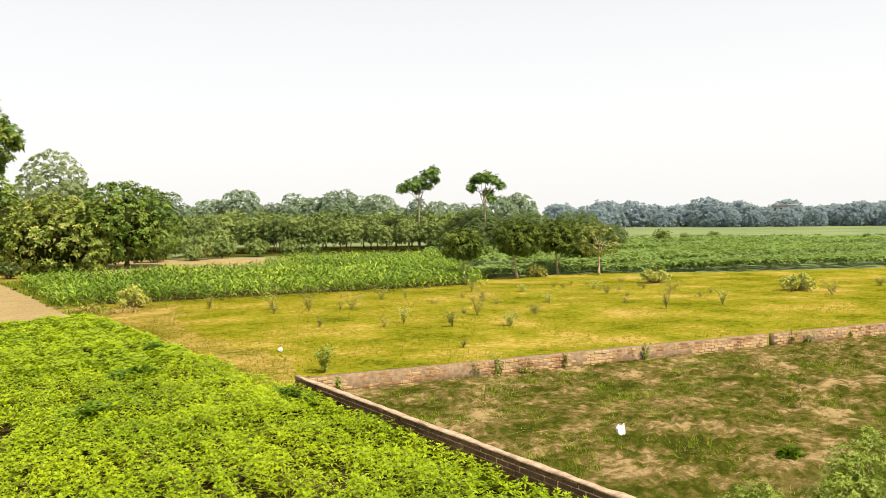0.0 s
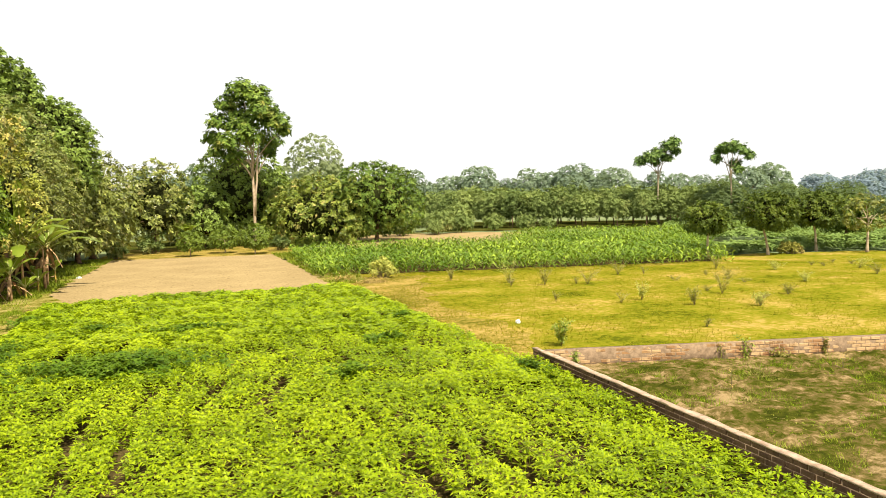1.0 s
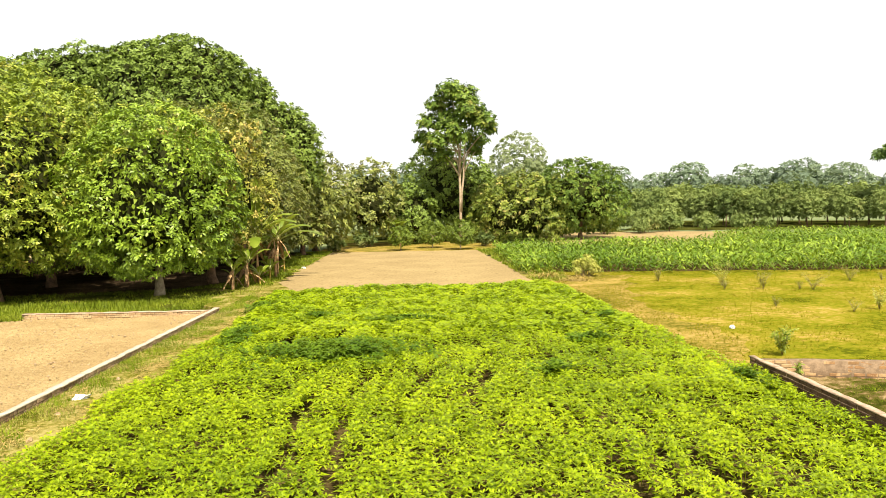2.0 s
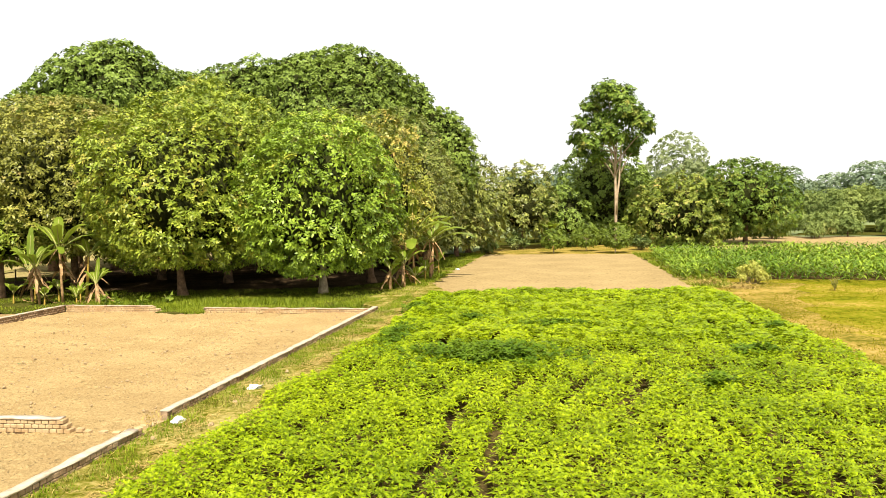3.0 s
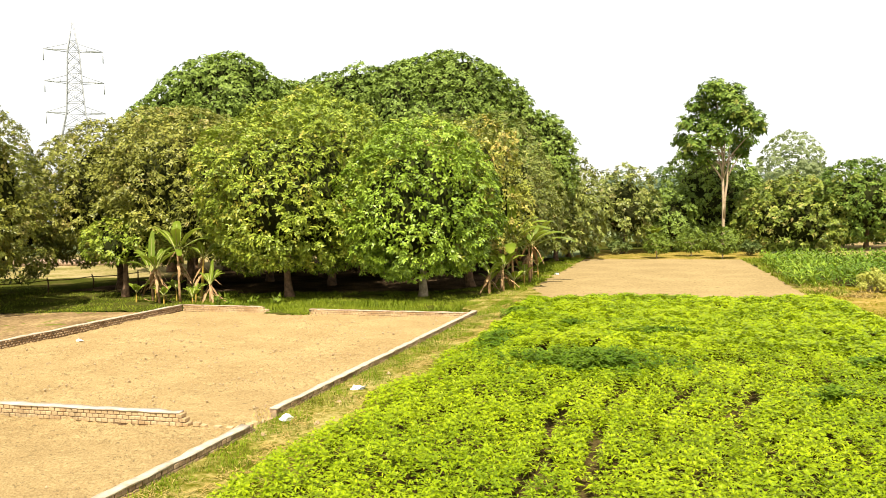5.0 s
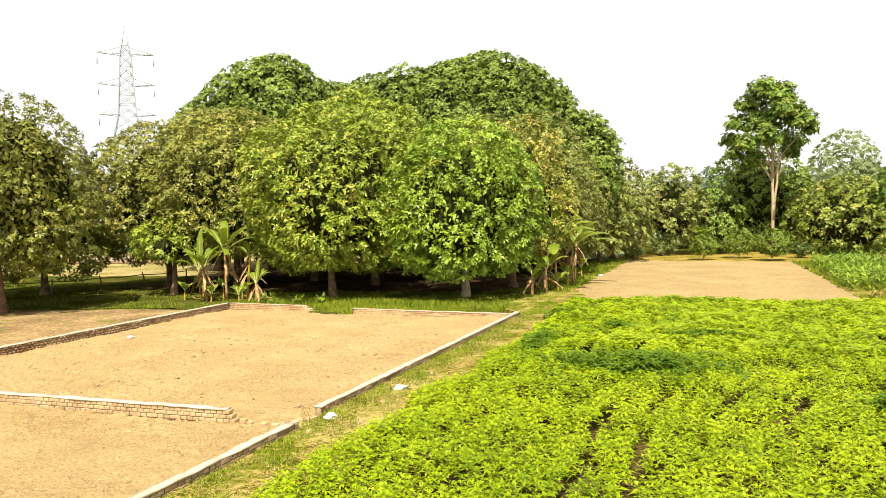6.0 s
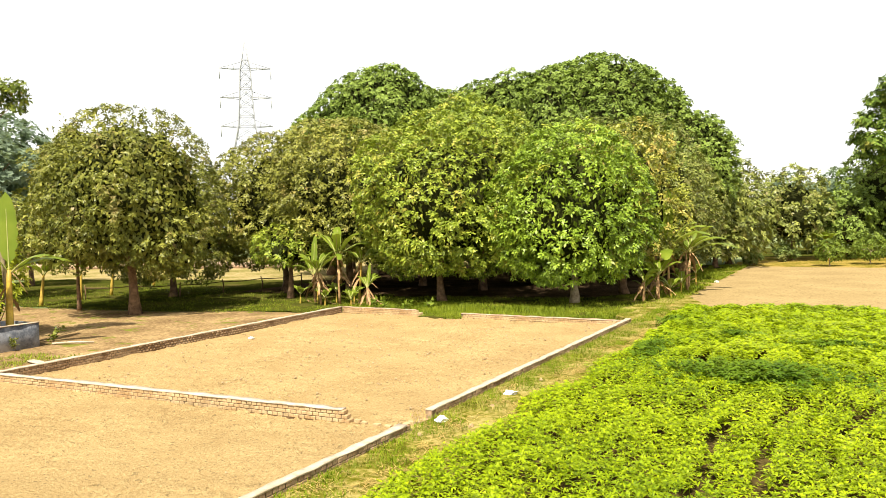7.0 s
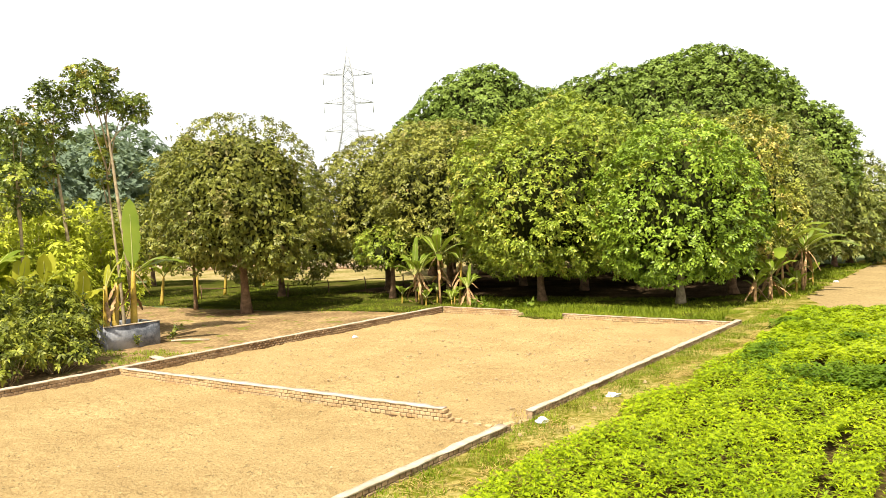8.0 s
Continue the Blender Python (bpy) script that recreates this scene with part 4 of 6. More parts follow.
tree("hazy_tree", (16.0, 128.0), 9.6, 15.2, 2.0, M_HAZE_PALE, "tall tree paled by haze in its leaf colour", 60, puff=1.6, spacing=0.9, ragged=0.22, k=6, L=0.4, W=0.3, tuft=0.55, heads=4, lift=0.2, droop=0.12, hazy=True, trunk=0.3)

# four young trees at the meadow's edge
FOUR = "young trees at the meadow's edge"
for x, y, w, h, hb, lf, s, ln in ((28.3, 39.1, 2.6, 3.4, 1.75, M_YOUNG, 71, (0, 0)), (33.0, 39.5, 3.4, 3.75, 1.8, M_YOUNG, 72, (-0.35, 0.2)), (37.5, 40.4, 3.1, 3.7, 1.8, M_YOUNG, 73, (-0.2, 0.1)), (39.2, 38.0, 2.8, 3.5, 1.6, M_OLIVE, 74, (0.25, 0.1))):
    tree("young_tree", (x, y), w, h, hb, lf, "young tree with a slim trunk and flat dense crown" if s < 74 else "thin pale young tree with few leaves", s, puff=0.5, cover=0.4, spacing=0.36 if s < 74 else 0.6, k=6, L=0.16, W=0.085, tuft=0.19, heads=5, ragged=0.1, trunk=0.085, lean=ln, limbs=7, bark=M_BARK_TAN, group=FOUR, core=1.0 if s < 74 else 0.25)
tree("round_tree", (45.0, 45.5), 4.0, 3.9, 0.5, M_YOUNG, "low rounded tree behind the young trees", 75, n=24, r=1.0, per_area=4.0, k=8, L=0.3, W=0.1)

# twin lanky trees
lanky_a = facing(32, [(-2.2, 8.3, 0.6), (-1.2, 8.7, 0.7), (0.0, 9.2, 0.75), (1.3, 10.1, 0.7), (2.1, 10.6, 0.6), (1.2, 8.6, 0.55), (-0.3, 8.2, 0.5), (2.3, 9.5, 0.45)], 0.8, 4)
tree("lanky_tree", (55.4, 87.0), 5.6, 10.9, 7.2, M_LANKY, "lanky tree with a flat-topped crown on a thin pale trunk", 81, lobes=[(c, q * 1.18) for c, q in lanky_a], per_area=12.0, k=6, L=0.33, W=0.2, oval=True, fill=40, trunk=0.15, trunk_h=7.4, limbs=8, bark=M_BARK_PALE, shag=0.2)
lanky_b = facing(37, [(-1.6, 8.0, 0.5), (-0.5, 9.1, 0.65), (1.2, 8.9, 0.65), (0.4, 7.3, 0.5), (2.0, 8.2, 0.45), (-1.2, 9.0, 0.45), (0.3, 9.3, 0.6), (0.9, 6.6, 0.35)], 0.8, 5)
tree("lanky_tree", (57.9, 75.6), 4.6, 9.7, 6.3, M_LANKY, "lanky tree with an open tufted crown on a thin pale trunk", 82, lobes=[(c, q * 1.18) for c, q in lanky_b], per_area=12.0, k=6, L=0.33, W=0.2, oval=True, fill=40, trunk=0.15, trunk_h=6.8, limbs=8, bark=M_BARK_PALE, shag=0.2)


def grove_of(name, protos, spots, label, group, seed):
    """Copies of prototype trees, each turned and sized on its own."""
    r = random.Random(seed)
    for i, (x, y, s) in enumerate(spots):
        src = protos[i % len(protos)]
        copy_thing(src, pose(x, y, 0, 0, 0, r.uniform(0, 360)) @ Matrix.Diagonal((s * r.uniform(0.9, 1.15), s * r.uniform(0.9, 1.15), s * r.uniform(0.88, 1.1), 1)))


# orchard rows in the middle distance
ORCH = "orchard trees in rows"
ol = "orchard tree with a thin trunk and rounded crown in a row"
orch = [tree("orchard_tree", p, 4.6, 5.2, 0.9, M_MID, ol, 90 + i, n=20, r=0.8, per_area=3.6, k=6, L=0.3, W=0.16, ragged=0.25, shag=0.22, trunk=0.08, limbs=3, fill=16, group=ORCH) for i, p in enumerate(((31.0, 101.0), (36.0, 97.5), (41.0, 95.0)))]
rr = random.Random(5)
spots = []
for row in range(4):
    for i in range(13):
        u = i / 12
        spots.append((27 + 34 * u + row * 2.2 + rr.uniform(-0.8, 0.8), 103 - 22 * u + row * 5.0 + rr.uniform(-0.8, 0.8), rr.uniform(0.85, 1.15) + row * 0.04))
grove_of("orchard_tree", orch, spots[3:], ol, ORCH, 6)
BUSHES = "low trees behind the bare strip"
low = [tree("low_tree", p, 4.0, 3.0, 0.2, M_MID, "low bushy tree behind the bare strip", 95 + i, n=14, r=0.85, per_area=2.4, k=7, L=0.38, W=0.14, trunk=0.1, limbs=3, fill=16, group=BUSHES) for i, p in enumerate(((20.0, 84.0), (25.0, 85.5)))]
grove_of("low_tree", low, [(28.5, 87.5, 0.9), (33, 88, 0.8), (18.5, 92, 1.1), (24, 95, 1.3), (22.5, 103, 1.7), (36.5, 86.5, 0.75), (30, 94, 1.2), (24, 83.5, 0.5), (38.5, 84.5, 0.6)], "", BUSHES, 7)
# dark wood behind the young trees
WOOD = "wood behind the young trees"
wood = [tree("wood_tree", p, 7.0, 5.2, 0.3, M_WOOD, "dense dark green tree in a small wood", 100 + i, n=22, r=1.3, per_area=3.6, k=7, L=0.36, W=0.16, trunk=0.15, limbs=2, fill=20, group=WOOD) for i, p in enumerate(((62.0, 73.0), (66.5, 68.0)))]
grove_of("wood_tree", wood, [(60, 80, 1.1), (58.5, 76, 0.95), (66, 76, 1.0), (70.5, 72, 0.85), (73.5, 69, 0.6)], "", WOOD, 8)
# scattered far bushes on the plain
tree("far_bush", (92.0, 76.0), 3.2, 2.6, 0.3, M_MID, "small round tree alone on the far field", 105, n=12, r=0.7, per_area=4.0, k=7, L=0.25, W=0.12, trunk=0.1, limbs=3, ragged=0.35, shag=0.3, group="lone trees on the plain")
lone = [o for o in scene.objects if o.name == "far_bush"]
grove_of("far_bush", lone, [(102, 80, 0.6), (114, 83, 0.7), (120, 60, 0.5)], "", "", 9)

# hazy tree line far off
FARG = "hazy trees of the far tree line"
far = [tree("far_tree", p, 13.0, 13.0, 0.0, M_FAR, "tree in the far tree line, haze tinted into its leaves", 110 + i, puff=1.9, spacing=1.45, k=5, L=0.8, W=0.6, tuft=0.5, heads=2, lift=0.12, droop=0.06, ragged=0.12, hazy=True, trunk=0.3, limbs=2, group=FARG) for i, p in enumerate(((45.0, 205.0), (70.0, 200.0), (95.0, 190.0)))]
spots = []
for i in range(30):
    u = i / 29
    a = radians(-4 + 44 * u)
    d = 205 + rr.uniform(-25, 30)
    spots.append((math.sin(a) * d, math.cos(a) * d, rr.uniform(0.7, 1.08) * (1.05 if u < 0.3 else 0.88)))
grove_of("far_tree", far, spots, "", FARG, 10)
HORG = "blue-grey trees on the horizon"
hor = [tree("horizon_tree", p, 17.0, 11.5, -1.0, M_FARTHEST, "tree on the horizon, blue haze put into its leaf colour", 115 + i, puff=2.3, spacing=1.9, k=5, L=1.0, W=0.8, tuft=0.5, heads=2, lift=0.1, droop=0.05, ragged=0.12, hazy=True, trunk=0.35, limbs=1, group=HORG) for i, p in enumerate(((235.0, 225.0), (262.0, 195.0)))]
spots = []
for i in range(36):
    u = i / 35
    a = radians(43 + 26 * u)
    d = 325 + rr.uniform(-25, 40)
    spots.append((math.sin(a) * d, math.cos(a) * d, rr.uniform(0.55, 0.95)))
spots += [(251, 166, 0.5), (257, 157, 0.55), (262, 149, 0.5), (247, 172, 0.45), (268, 160, 0.6)]
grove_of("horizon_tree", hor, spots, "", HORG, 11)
for i, (x, y) in enumerate(((-47.0, 28.0), (-55.0, 35.0), (-53.0, 23.0), (-44.0, 20.0))):
    tree("mango_tree", (x, y), 8.4, 6.8, 2.0, M_OLIVE, "dark mango tree behind the banana row", 370 + i, n=26, r=1.4, per_area=2.4, k=7, L=0.34, W=0.13, trunk=0.2, limbs=3)
far_l = [(-97, 54, 1.25), (-104, 62, 1.35), (-88, 49, 1.15), (-108, 50, 1.3), (-84, 60, 0.85), (-112, 74, 1.0), (-95, 40, 1.25), (-86, 38, 1.1)]
far_w = [tree("hazy_broad_tree", (-90.0, 56.0), 13.0, 14.0, 1.0, M_FAR, "tree behind the yard, haze tinted into its leaves", 125, puff=1.7, spacing=1.2, k=6, L=0.55, W=0.42, tuft=0.5, heads=3, lift=0.2, droop=0.1, ragged=0.1, hazy=True, trunk=0.3, limbs=2, group="hazy trees behind the yard")]
grove_of("hazy_broad_tree", far_w, far_l, "", FARG, 12)


# ---- the leafy crop in front ----
def crop_field():
    rng = np.random.default_rng(51)
    gx, gy = np.meshgrid(np.arange(-6.4, 7.1, 0.133), np.arange(5.0, 33.9, 0.13))
    n = gx.size
    x, y = gx.ravel() + rng.normal(0, 0.038, n), gy.ravel() + rng.normal(0, 0.04, n)
    left = -6.15 + 0.28 * wobble(y, y * 0.3, 1.1, 2) - np.clip((y - 24) * 0.09, 0, 0.7)
    right = np.where(y < 16, WALL_R - 0.2, 6.85 - (y - 16) * 0.06) + 0.12 * wobble(y, y, 0.9, 4)
    head = 33.3 + 0.5 * wobble(x, x * 0.2, 1.4, 6)
    gap = np.abs(((x + 0.35 * wobble(x * 0.2, y, 3.0, 7) + 50) % 1.25) - 0.62) / 0.62
    bare = (gap > 0.8) & (wobble(x, y, 2.2, 9) + 0.35 * wobble(x, y, 0.7, 1) > 0.8)
    for gx, y0, y1, w in ((-2.15, 8.0, 15.2, 0.085), (-1.35, 8.0, 13.2, 0.1), (0.9, 13.2, 15.8, 0.06), (3.25, 9.0, 13.2, 0.07), (4.8, 9.0, 12.0, 0.07)):
        bare |= (np.abs(x - gx - 0.1 * wobble(y, y, 0.8, gx)) < w * (1 + 0.5 * wobble(y, y, 0.5, gx + 3))) & (y > y0) & (y < y1) & (rng.uniform(0, 1, n) < 0.93)
    keep = (x > left) & (x < right) & (y < head) & ~bare
    x, y, gap = x[keep], y[keep], gap[keep]
    edge = np.clip(np.minimum(np.minimum(x - left[keep], head[keep] - y), np.where(y < 16, right[keep] + 0.3 - x, right[keep] + 0.15 - x)) / 0.5, 0.3, 1)
    z = (0.4 + 0.05 * wobble(x, y, 0.8, 3) + 0.025 * wobble(x, y, 2.6, 5) - 0.1 * gap**3) * (0.55 + 0.45 * edge)
    z = z * np.where(y < 18, rng.uniform(0.78, 1.12, len(x)), rng.uniform(0.86, 1.08, len(x)))
    C = np.stack([x, y, z], 1)
    N = unit(np.stack([rng.normal(0, 0.2, len(x)), rng.normal(0, 0.2, len(x)), np.ones(len(x))], 1))
    out = Soup()
    near, far = y < 14.0, y >= 21.0
    mid = ~near & ~far
    drop = np.array([0, 0, 0.05])
    out.add(*rosettes(rng, C[near], N[near], 6, 0.082, 0.027, 0.95, 0.3, oval=True))
    out.add(*rosettes(rng, C[near] - drop, N[near], 7, 0.115, 0.034, 0.35, 0.4, oval=True))
    out.add(*rosettes(rng, C[mid], N[mid], 5, 0.09, 0.034, 0.8, 0.3, oval=True))
    out.add(*rosettes(rng, C[mid] - drop, N[mid], 7, 0.125, 0.042, 0.3, 0.35, oval=True))
    out.add(*rosettes(rng, C[far], N[far], 7, 0.14, 0.06, 0.45, 0.3))
    out.add(*rosettes(rng, C[far] - drop, N[far], 5, 0.17, 0.09, 0.1, 0.2))
    low = (rng.uniform(0, 1, len(x)) < 0.5) & (y < 16)
    C2 = C[low] - np.stack([rng.normal(0, 0.05, low.sum()), rng.normal(0, 0.05, low.sum()), 0.13 + 0.08 * rng.uniform(0, 1, low.sum())], 1)
    out.add(*rosettes(rng, C2, N[low], 5, 0.15, 0.055, 0.15, 0.3))
    stems = rng.choice(len(x), 1400, replace=False)
    for i in stems:
        if y[i] < 15:
            out.add(*tube([[x[i], y[i], 0], [x[i] + rng.normal(0, 0.03), y[i] + rng.normal(0, 0.03), z[i]]], [0.006, 0.004], 3))
    stuff("leafy_crop", out, M_CROP, "bright yellow-green leafy crop planted in beds", "crop")


def dark_patches():
    rng = np.random.default_rng(52)
    out = Soup()
    for cx, cy, rx, ry, h in ((-2.2, 18.4, 2.1, 1.25, 0.54), (2.7, 15.7, 0.5, 0.35, 0.52), (4.2, 19.2, 0.7, 0.35, 0.5), (5.5, 22.7, 0.45, 0.4, 0.5), (-0.6, 23.2, 1.2, 0.35, 0.47), (-3.4, 24.4, 0.9, 0.3, 0.47), (6.45, 14.9, 0.3, 0.9, 0.42), (-5.3, 21.5, 0.4, 2.4, 0.45), (-5.8, 27.5, 0.7, 0.8, 0.42)):
        n = int(85 * rx * ry * math.pi) + 14
        a, q = rng.uniform(0, 6.28, n), np.abs(rng.normal(0, 0.55, n))
        x, y = cx + rx * q * np.cos(a), cy + ry * q * np.sin(a)
        z = h * (1 - 0.12 * np.minimum(q, 1.3) ** 2) * rng.uniform(0.82, 1.08, n)
        C = np.stack([x, y, z], 1)
        N = unit(np.stack([rng.normal(0, 0.3, n), rng.normal(0, 0.3, n), np.ones(n)], 1))
        out.add(*rosettes(rng, C, N, 7, 0.145, 0.055, 0.22, 0.3))
        out.add(*rosettes(rng, C - [0, 0, 0.14], N, 5, 0.16, 0.065, 0.1, 0.3))
    stuff("dark_crop_plants", out, M_CROP_DARK, "darker taller leafy plants in patches among the crop", "crop")


def corn_field():
    rng = np.random.default_rng(53)
    out = Soup()
    rows = np.arange(5.5, 46, 0.62)
    X, Y = [], []
    for x in rows:
        y = np.arange(35, 76, 0.3)
        X.append(np.full(len(y), x) + rng.normal(0, 0.06, len(y)))
        Y.append(y + rng.normal(0, 0.07, len(y)))
    x, y = np.concatenate(X), np.concatenate(Y)
    near = 40.3 - (x - 5.6) * 0.172 + 0.25 * wobble(x, x, 1.0, 3)
    near = np.where(x > 28, 36.5 + (x - 28) * 1.72, near)
    top = np.interp(x, [5, 13.4, 18, 25, 26, 33, 46], [60.6, 61.8, 60.6, 60.6, 68, 74.5, 66.5])
    keep = (y > near) & (y < top) & (rng.uniform(0, 1, len(x)) < np.where(y > 58, 0.62, 0.95))
    x, y = x[keep], y[keep]
    n = len(x)
    h = 0.86 * (1 + 0.16 * wobble(x, y, 3.0, 4)) * rng.uniform(0.82, 1.15, n)
    k = 7
    th = rng.uniform(0, 6.28, (n, 1)) + np.arange(k)[None] * 2.7 + rng.normal(0, 0.3, (n, k))
    up = rng.uniform(0.7, 2.0, (n, k))
    D = unit(np.stack([np.cos(th), np.sin(th), up], -1))
    P = np.stack([np.repeat(x[:, None], k, 1), np.repeat(y[:, None], k, 1), h[:, None] * (0.02 + 0.73 * (np.arange(k) / (k - 1)))[None]], -1)
    m = n * k
    N = np.tile([0, 0, 1.0], (m, 1)) + rng.normal(0, 0.2, (m, 3))
    L = (0.62 * rng.uniform(0.75, 1.15, (n, k)) * h[:, None] / 0.8).ravel()
    out.add(*leaves(P.reshape(m, 3), D.reshape(m, 3), N, L, 0.085, 0.5, fine=True))
    stuff("corn_field", out, M_CORN, "young green corn in rows with arching leaves", "crop")
    # low crops beyond, in broad strips
    out = Soup()
    n = 30000
    u, v = rng.uniform(0, 1, n) ** 1.5, rng.uniform(0, 1, n)
    a = radians(33) + v * radians(40)
    d = 47 + 95 * u
    x, y = np.sin(a) * d, np.cos(a) * d
    edge = np.interp(x, [28, 33, 39.5, 46, 57, 80], [41, 41.4, 39.4, 34.2, 28.8, 21.2])
    keep = (y > edge + 0.3) & (wobble(x * 0.3 + y, y, 9, 2) > -0.75) & ~((x < 45) & (y > 37.4 + (x - 28) * 1.72))
    x, y = x[keep], y[keep]
    n = len(x)
    h = 0.34 + 0.3 * (wobble(x * 0.5 + y, y * 1.2, 7, 8) > 0.1) + rng.uniform(0, 0.15, n)
    C = np.stack([x, y, h], 1)
    N = unit(np.stack([rng.normal(0, 0.3, n), rng.normal(0, 0.3, n), np.ones(n)], 1))
    s = 0.45
    out.add(*rosettes(rng, C, N, 5, s, 0.22, 0.3, 0.4))
    stuff("low_crop_strips", out, M_CROP_FAR, "pale green low crops in broad strips", "crop")


def blades(rng, x, y, h, w, lean=0.5, z=0.0):
    n = len(x)
    th = rng.uniform(0, 6.28, n)
    D = unit(np.stack([np.cos(th) * lean, np.sin(th) * lean, np.ones(n)], 1))
    P = np.stack([x, y, np.full(n, z)], 1)
    S = np.stack([-np.sin(th), np.cos(th), np.zeros(n)], 1) * w / 2
    tip = P + D * np.broadcast_to(h, n)[:, None]
    V = np.stack([P - S, P + S, tip], 1).reshape(-1, 3)
    return V, np.arange(n * 3).reshape(-1, 3)


def scatter(rng, n, x0, x1, y0, y1):
    return rng.uniform(x0, x1, n), rng.uniform(y0, y1, n)


def grasses():
    rng = np.random.default_rng(54)
    # verge of the grove
    out = Soup()
    x, y = scatter(rng, 75000, -48, -7.6, 22.5, 40)
    front = np.interp(x, [-48, -31, -26, -21, -7], [24.4, 25.6, 27, 28.2, 28.2])
    k = (y > front) & (y < np.interp(x, [-48, -34, -19, -12, -7], [40, 35.5, 35.8, 37, 44])) & (wobble(x, y, 1.3, 4) > -0.6)
    k &= (x > -27) | (rng.uniform(0, 1, len(x)) < 0.35)
    out.add(*blades(rng, x[k], y[k], rng.uniform(0.04, 0.16, k.sum()), 0.022, 0.9))
    x, y = scatter(rng, 22000, -22, -7.8, 28.3, 32.2)
    k = wobble(x, y, 0.9, 5) + 0.5 * wobble(x, y, 0.3, 2) > -0.5
    out.add(*blades(rng, x[k], y[k], rng.uniform(0.08, 0.26, k.sum()), 0.024, 0.6))
    x, y = scatter(rng, 2600, -16.5, -14.6, 27.2, 28.5)
    k = y > 27.45 + 0.25 * wobble(x, y, 0.5, 3)
    out.add(*blades(rng, x[k], y[k], rng.uniform(0.06, 0.2, k.sum()), 0.024, 0.8))
    x, y = scatter(rng, 9000, -44, -21.3, 22.8, 29)
    front = np.interp(x, [-48, -31, -26, -21, -7], [24.4, 25.6, 27, 28.2, 28.2])
    k = np.abs(y - front + 0.3) < 0.9 * rng.uniform(0, 1, len(x)) * (0.5 + 0.5 * wobble(x, y, 0.8, 9))
    out.add(*blades(rng, x[k], y[k], rng.uniform(0.04, 0.13, k.sum()), 0.024, 0.9))
    x, y = scatter(rng, 3000, -25.6, -22.4, 12.6, 16.2)
    k = (wobble(x, y, 0.5, 6) > -0.2) & (y < 15.2 + (x + 24) * 0.4)
    out.add(*blades(rng, x[k], y[k], rng.uniform(0.05, 0.18, k.sum()), 0.02, 0.9))
    x, y = scatter(rng, 16000, -10.2, -7.6, 37, 63)
    k = wobble(x, y, 1.1, 2) > -0.3
    out.add(*blades(rng, x[k], y[k], rng.uniform(0.08, 0.25, k.sum()), 0.03, 0.6))
    x, y = scatter(rng, 9000, 4.2, 7.2, 35, 62)
    k = (wobble(x, y, 1.4, 3) > -0.4) & (x > 5.3 - (y - 37) * 0.045)
    out.add(*blades(rng, x[k], y[k], rng.uniform(0.1, 0.32, k.sum()), 0.035, 0.6))
    stuff("verge_grass", out, M_GRASS, "bright fresh grass along the grove and field edges", "grass")
    # the path strip
    out = Soup()
    x, y = scatter(rng, 34000, -7.62, -5.9, 4, 33)
    k = wobble(x * 1.5 - 0.5 * y, y * 0.9 + x, 0.7, 6) + 0.7 * wobble(x, y, 0.23, 2) - 1.3 * (x + 6.75) + rng.normal(0, 0.25, len(x)) > 0.0
    out.add(*blades(rng, x[k], y[k], rng.uniform(0.04, 0.15, k.sum()), 0.015, 0.8, 0.11))
    stuff("path_grass", out, M_GRASS_ROUGH, "short mixed grass on the path strip", "grass")
    # straw
    out = Soup()
    x, y = scatter(rng, 26000, -7.5, -5.9, 4, 34)
    k = wobble(x * 1.7 + 0.6 * y, y * 0.8 - x, 0.75, 8) + 0.8 * wobble(x - y * 0.4, y + x, 0.24, 3) + 0.9 * (x + 6.8) + rng.normal(0, 0.3, len(x)) > 0.45
    th = rng.uniform(0, 6.28, k.sum())
    m = k.sum()
    out.add(*leaves(np.stack([x[k], y[k], rng.uniform(0.125, 0.17, m)], 1), unit(np.stack([np.cos(th), np.sin(th), rng.normal(0, 0.15, m)], 1)), np.tile([0, 0, 1.0], (m, 1)), rng.uniform(0.12, 0.3, m), 0.014, 0.1))
    for cx, cy, q, hh in ((6.3, 38.2, 0.9, 0.22), (7.4, 36.6, 0.8, 0.15)):
        m = 500
        p = rng.normal(0, 1, (m, 3)) * [q * 0.5, q * 0.35, hh * 0.4] + [cx, cy, hh * 0.5]
        p[:, 2] = np.abs(p[:, 2])
        out.add(*leaves(p, unit(rng.normal(0, 1, (m, 3)) * [1, 1, 0.25]), np.tile([0, 0, 1.0], (m, 1)), 0.4, 0.03, 0.2))
    stuff("straw_litter", out, M_STRAW, "pale dry straw scattered on the ground", "straw")
    # meadow: short tufts, thicker towards the house
    out = Soup()
    n = 70000
    x, y = 6.2 + 40 * rng.uniform(0, 1, n) ** 1.4, rng.uniform(9, 40, n)
    k = (y > 16.3 - (x - 7.3) * 0.203) & (y < np.interp(x, [6, 28, 41, 57], [40.3, 36.7, 33, 27.5])) & (wobble(x, y, 1.9, 3) + 0.7 * wobble(x, y, 0.6, 5) > -0.5) & (x > 6.3)
    out.add(*blades(rng, x[k], y[k], rng.uniform(0.03, 0.1, k.sum()), 0.03, 1.2))
    stuff("meadow_grass", out, M_GRASS_MEADOW, "short yellow-green meadow grass", "grass")
    # rough plot: tussocks
    out = Soup()
    n = 24000
    x, y = scatter(rng, n, 7.4, 30, 3, 15.6)
    k = (y < 15.9 - (x - 7.3) * 0.203) & (wobble(x, y, 1.4, 2) + 0.5 * wobble(x, y, 0.5, 7) > -0.32 + np.clip((9.5 - y) * 0.25, 0, 0.9))
    x, y = x[k], y[k]
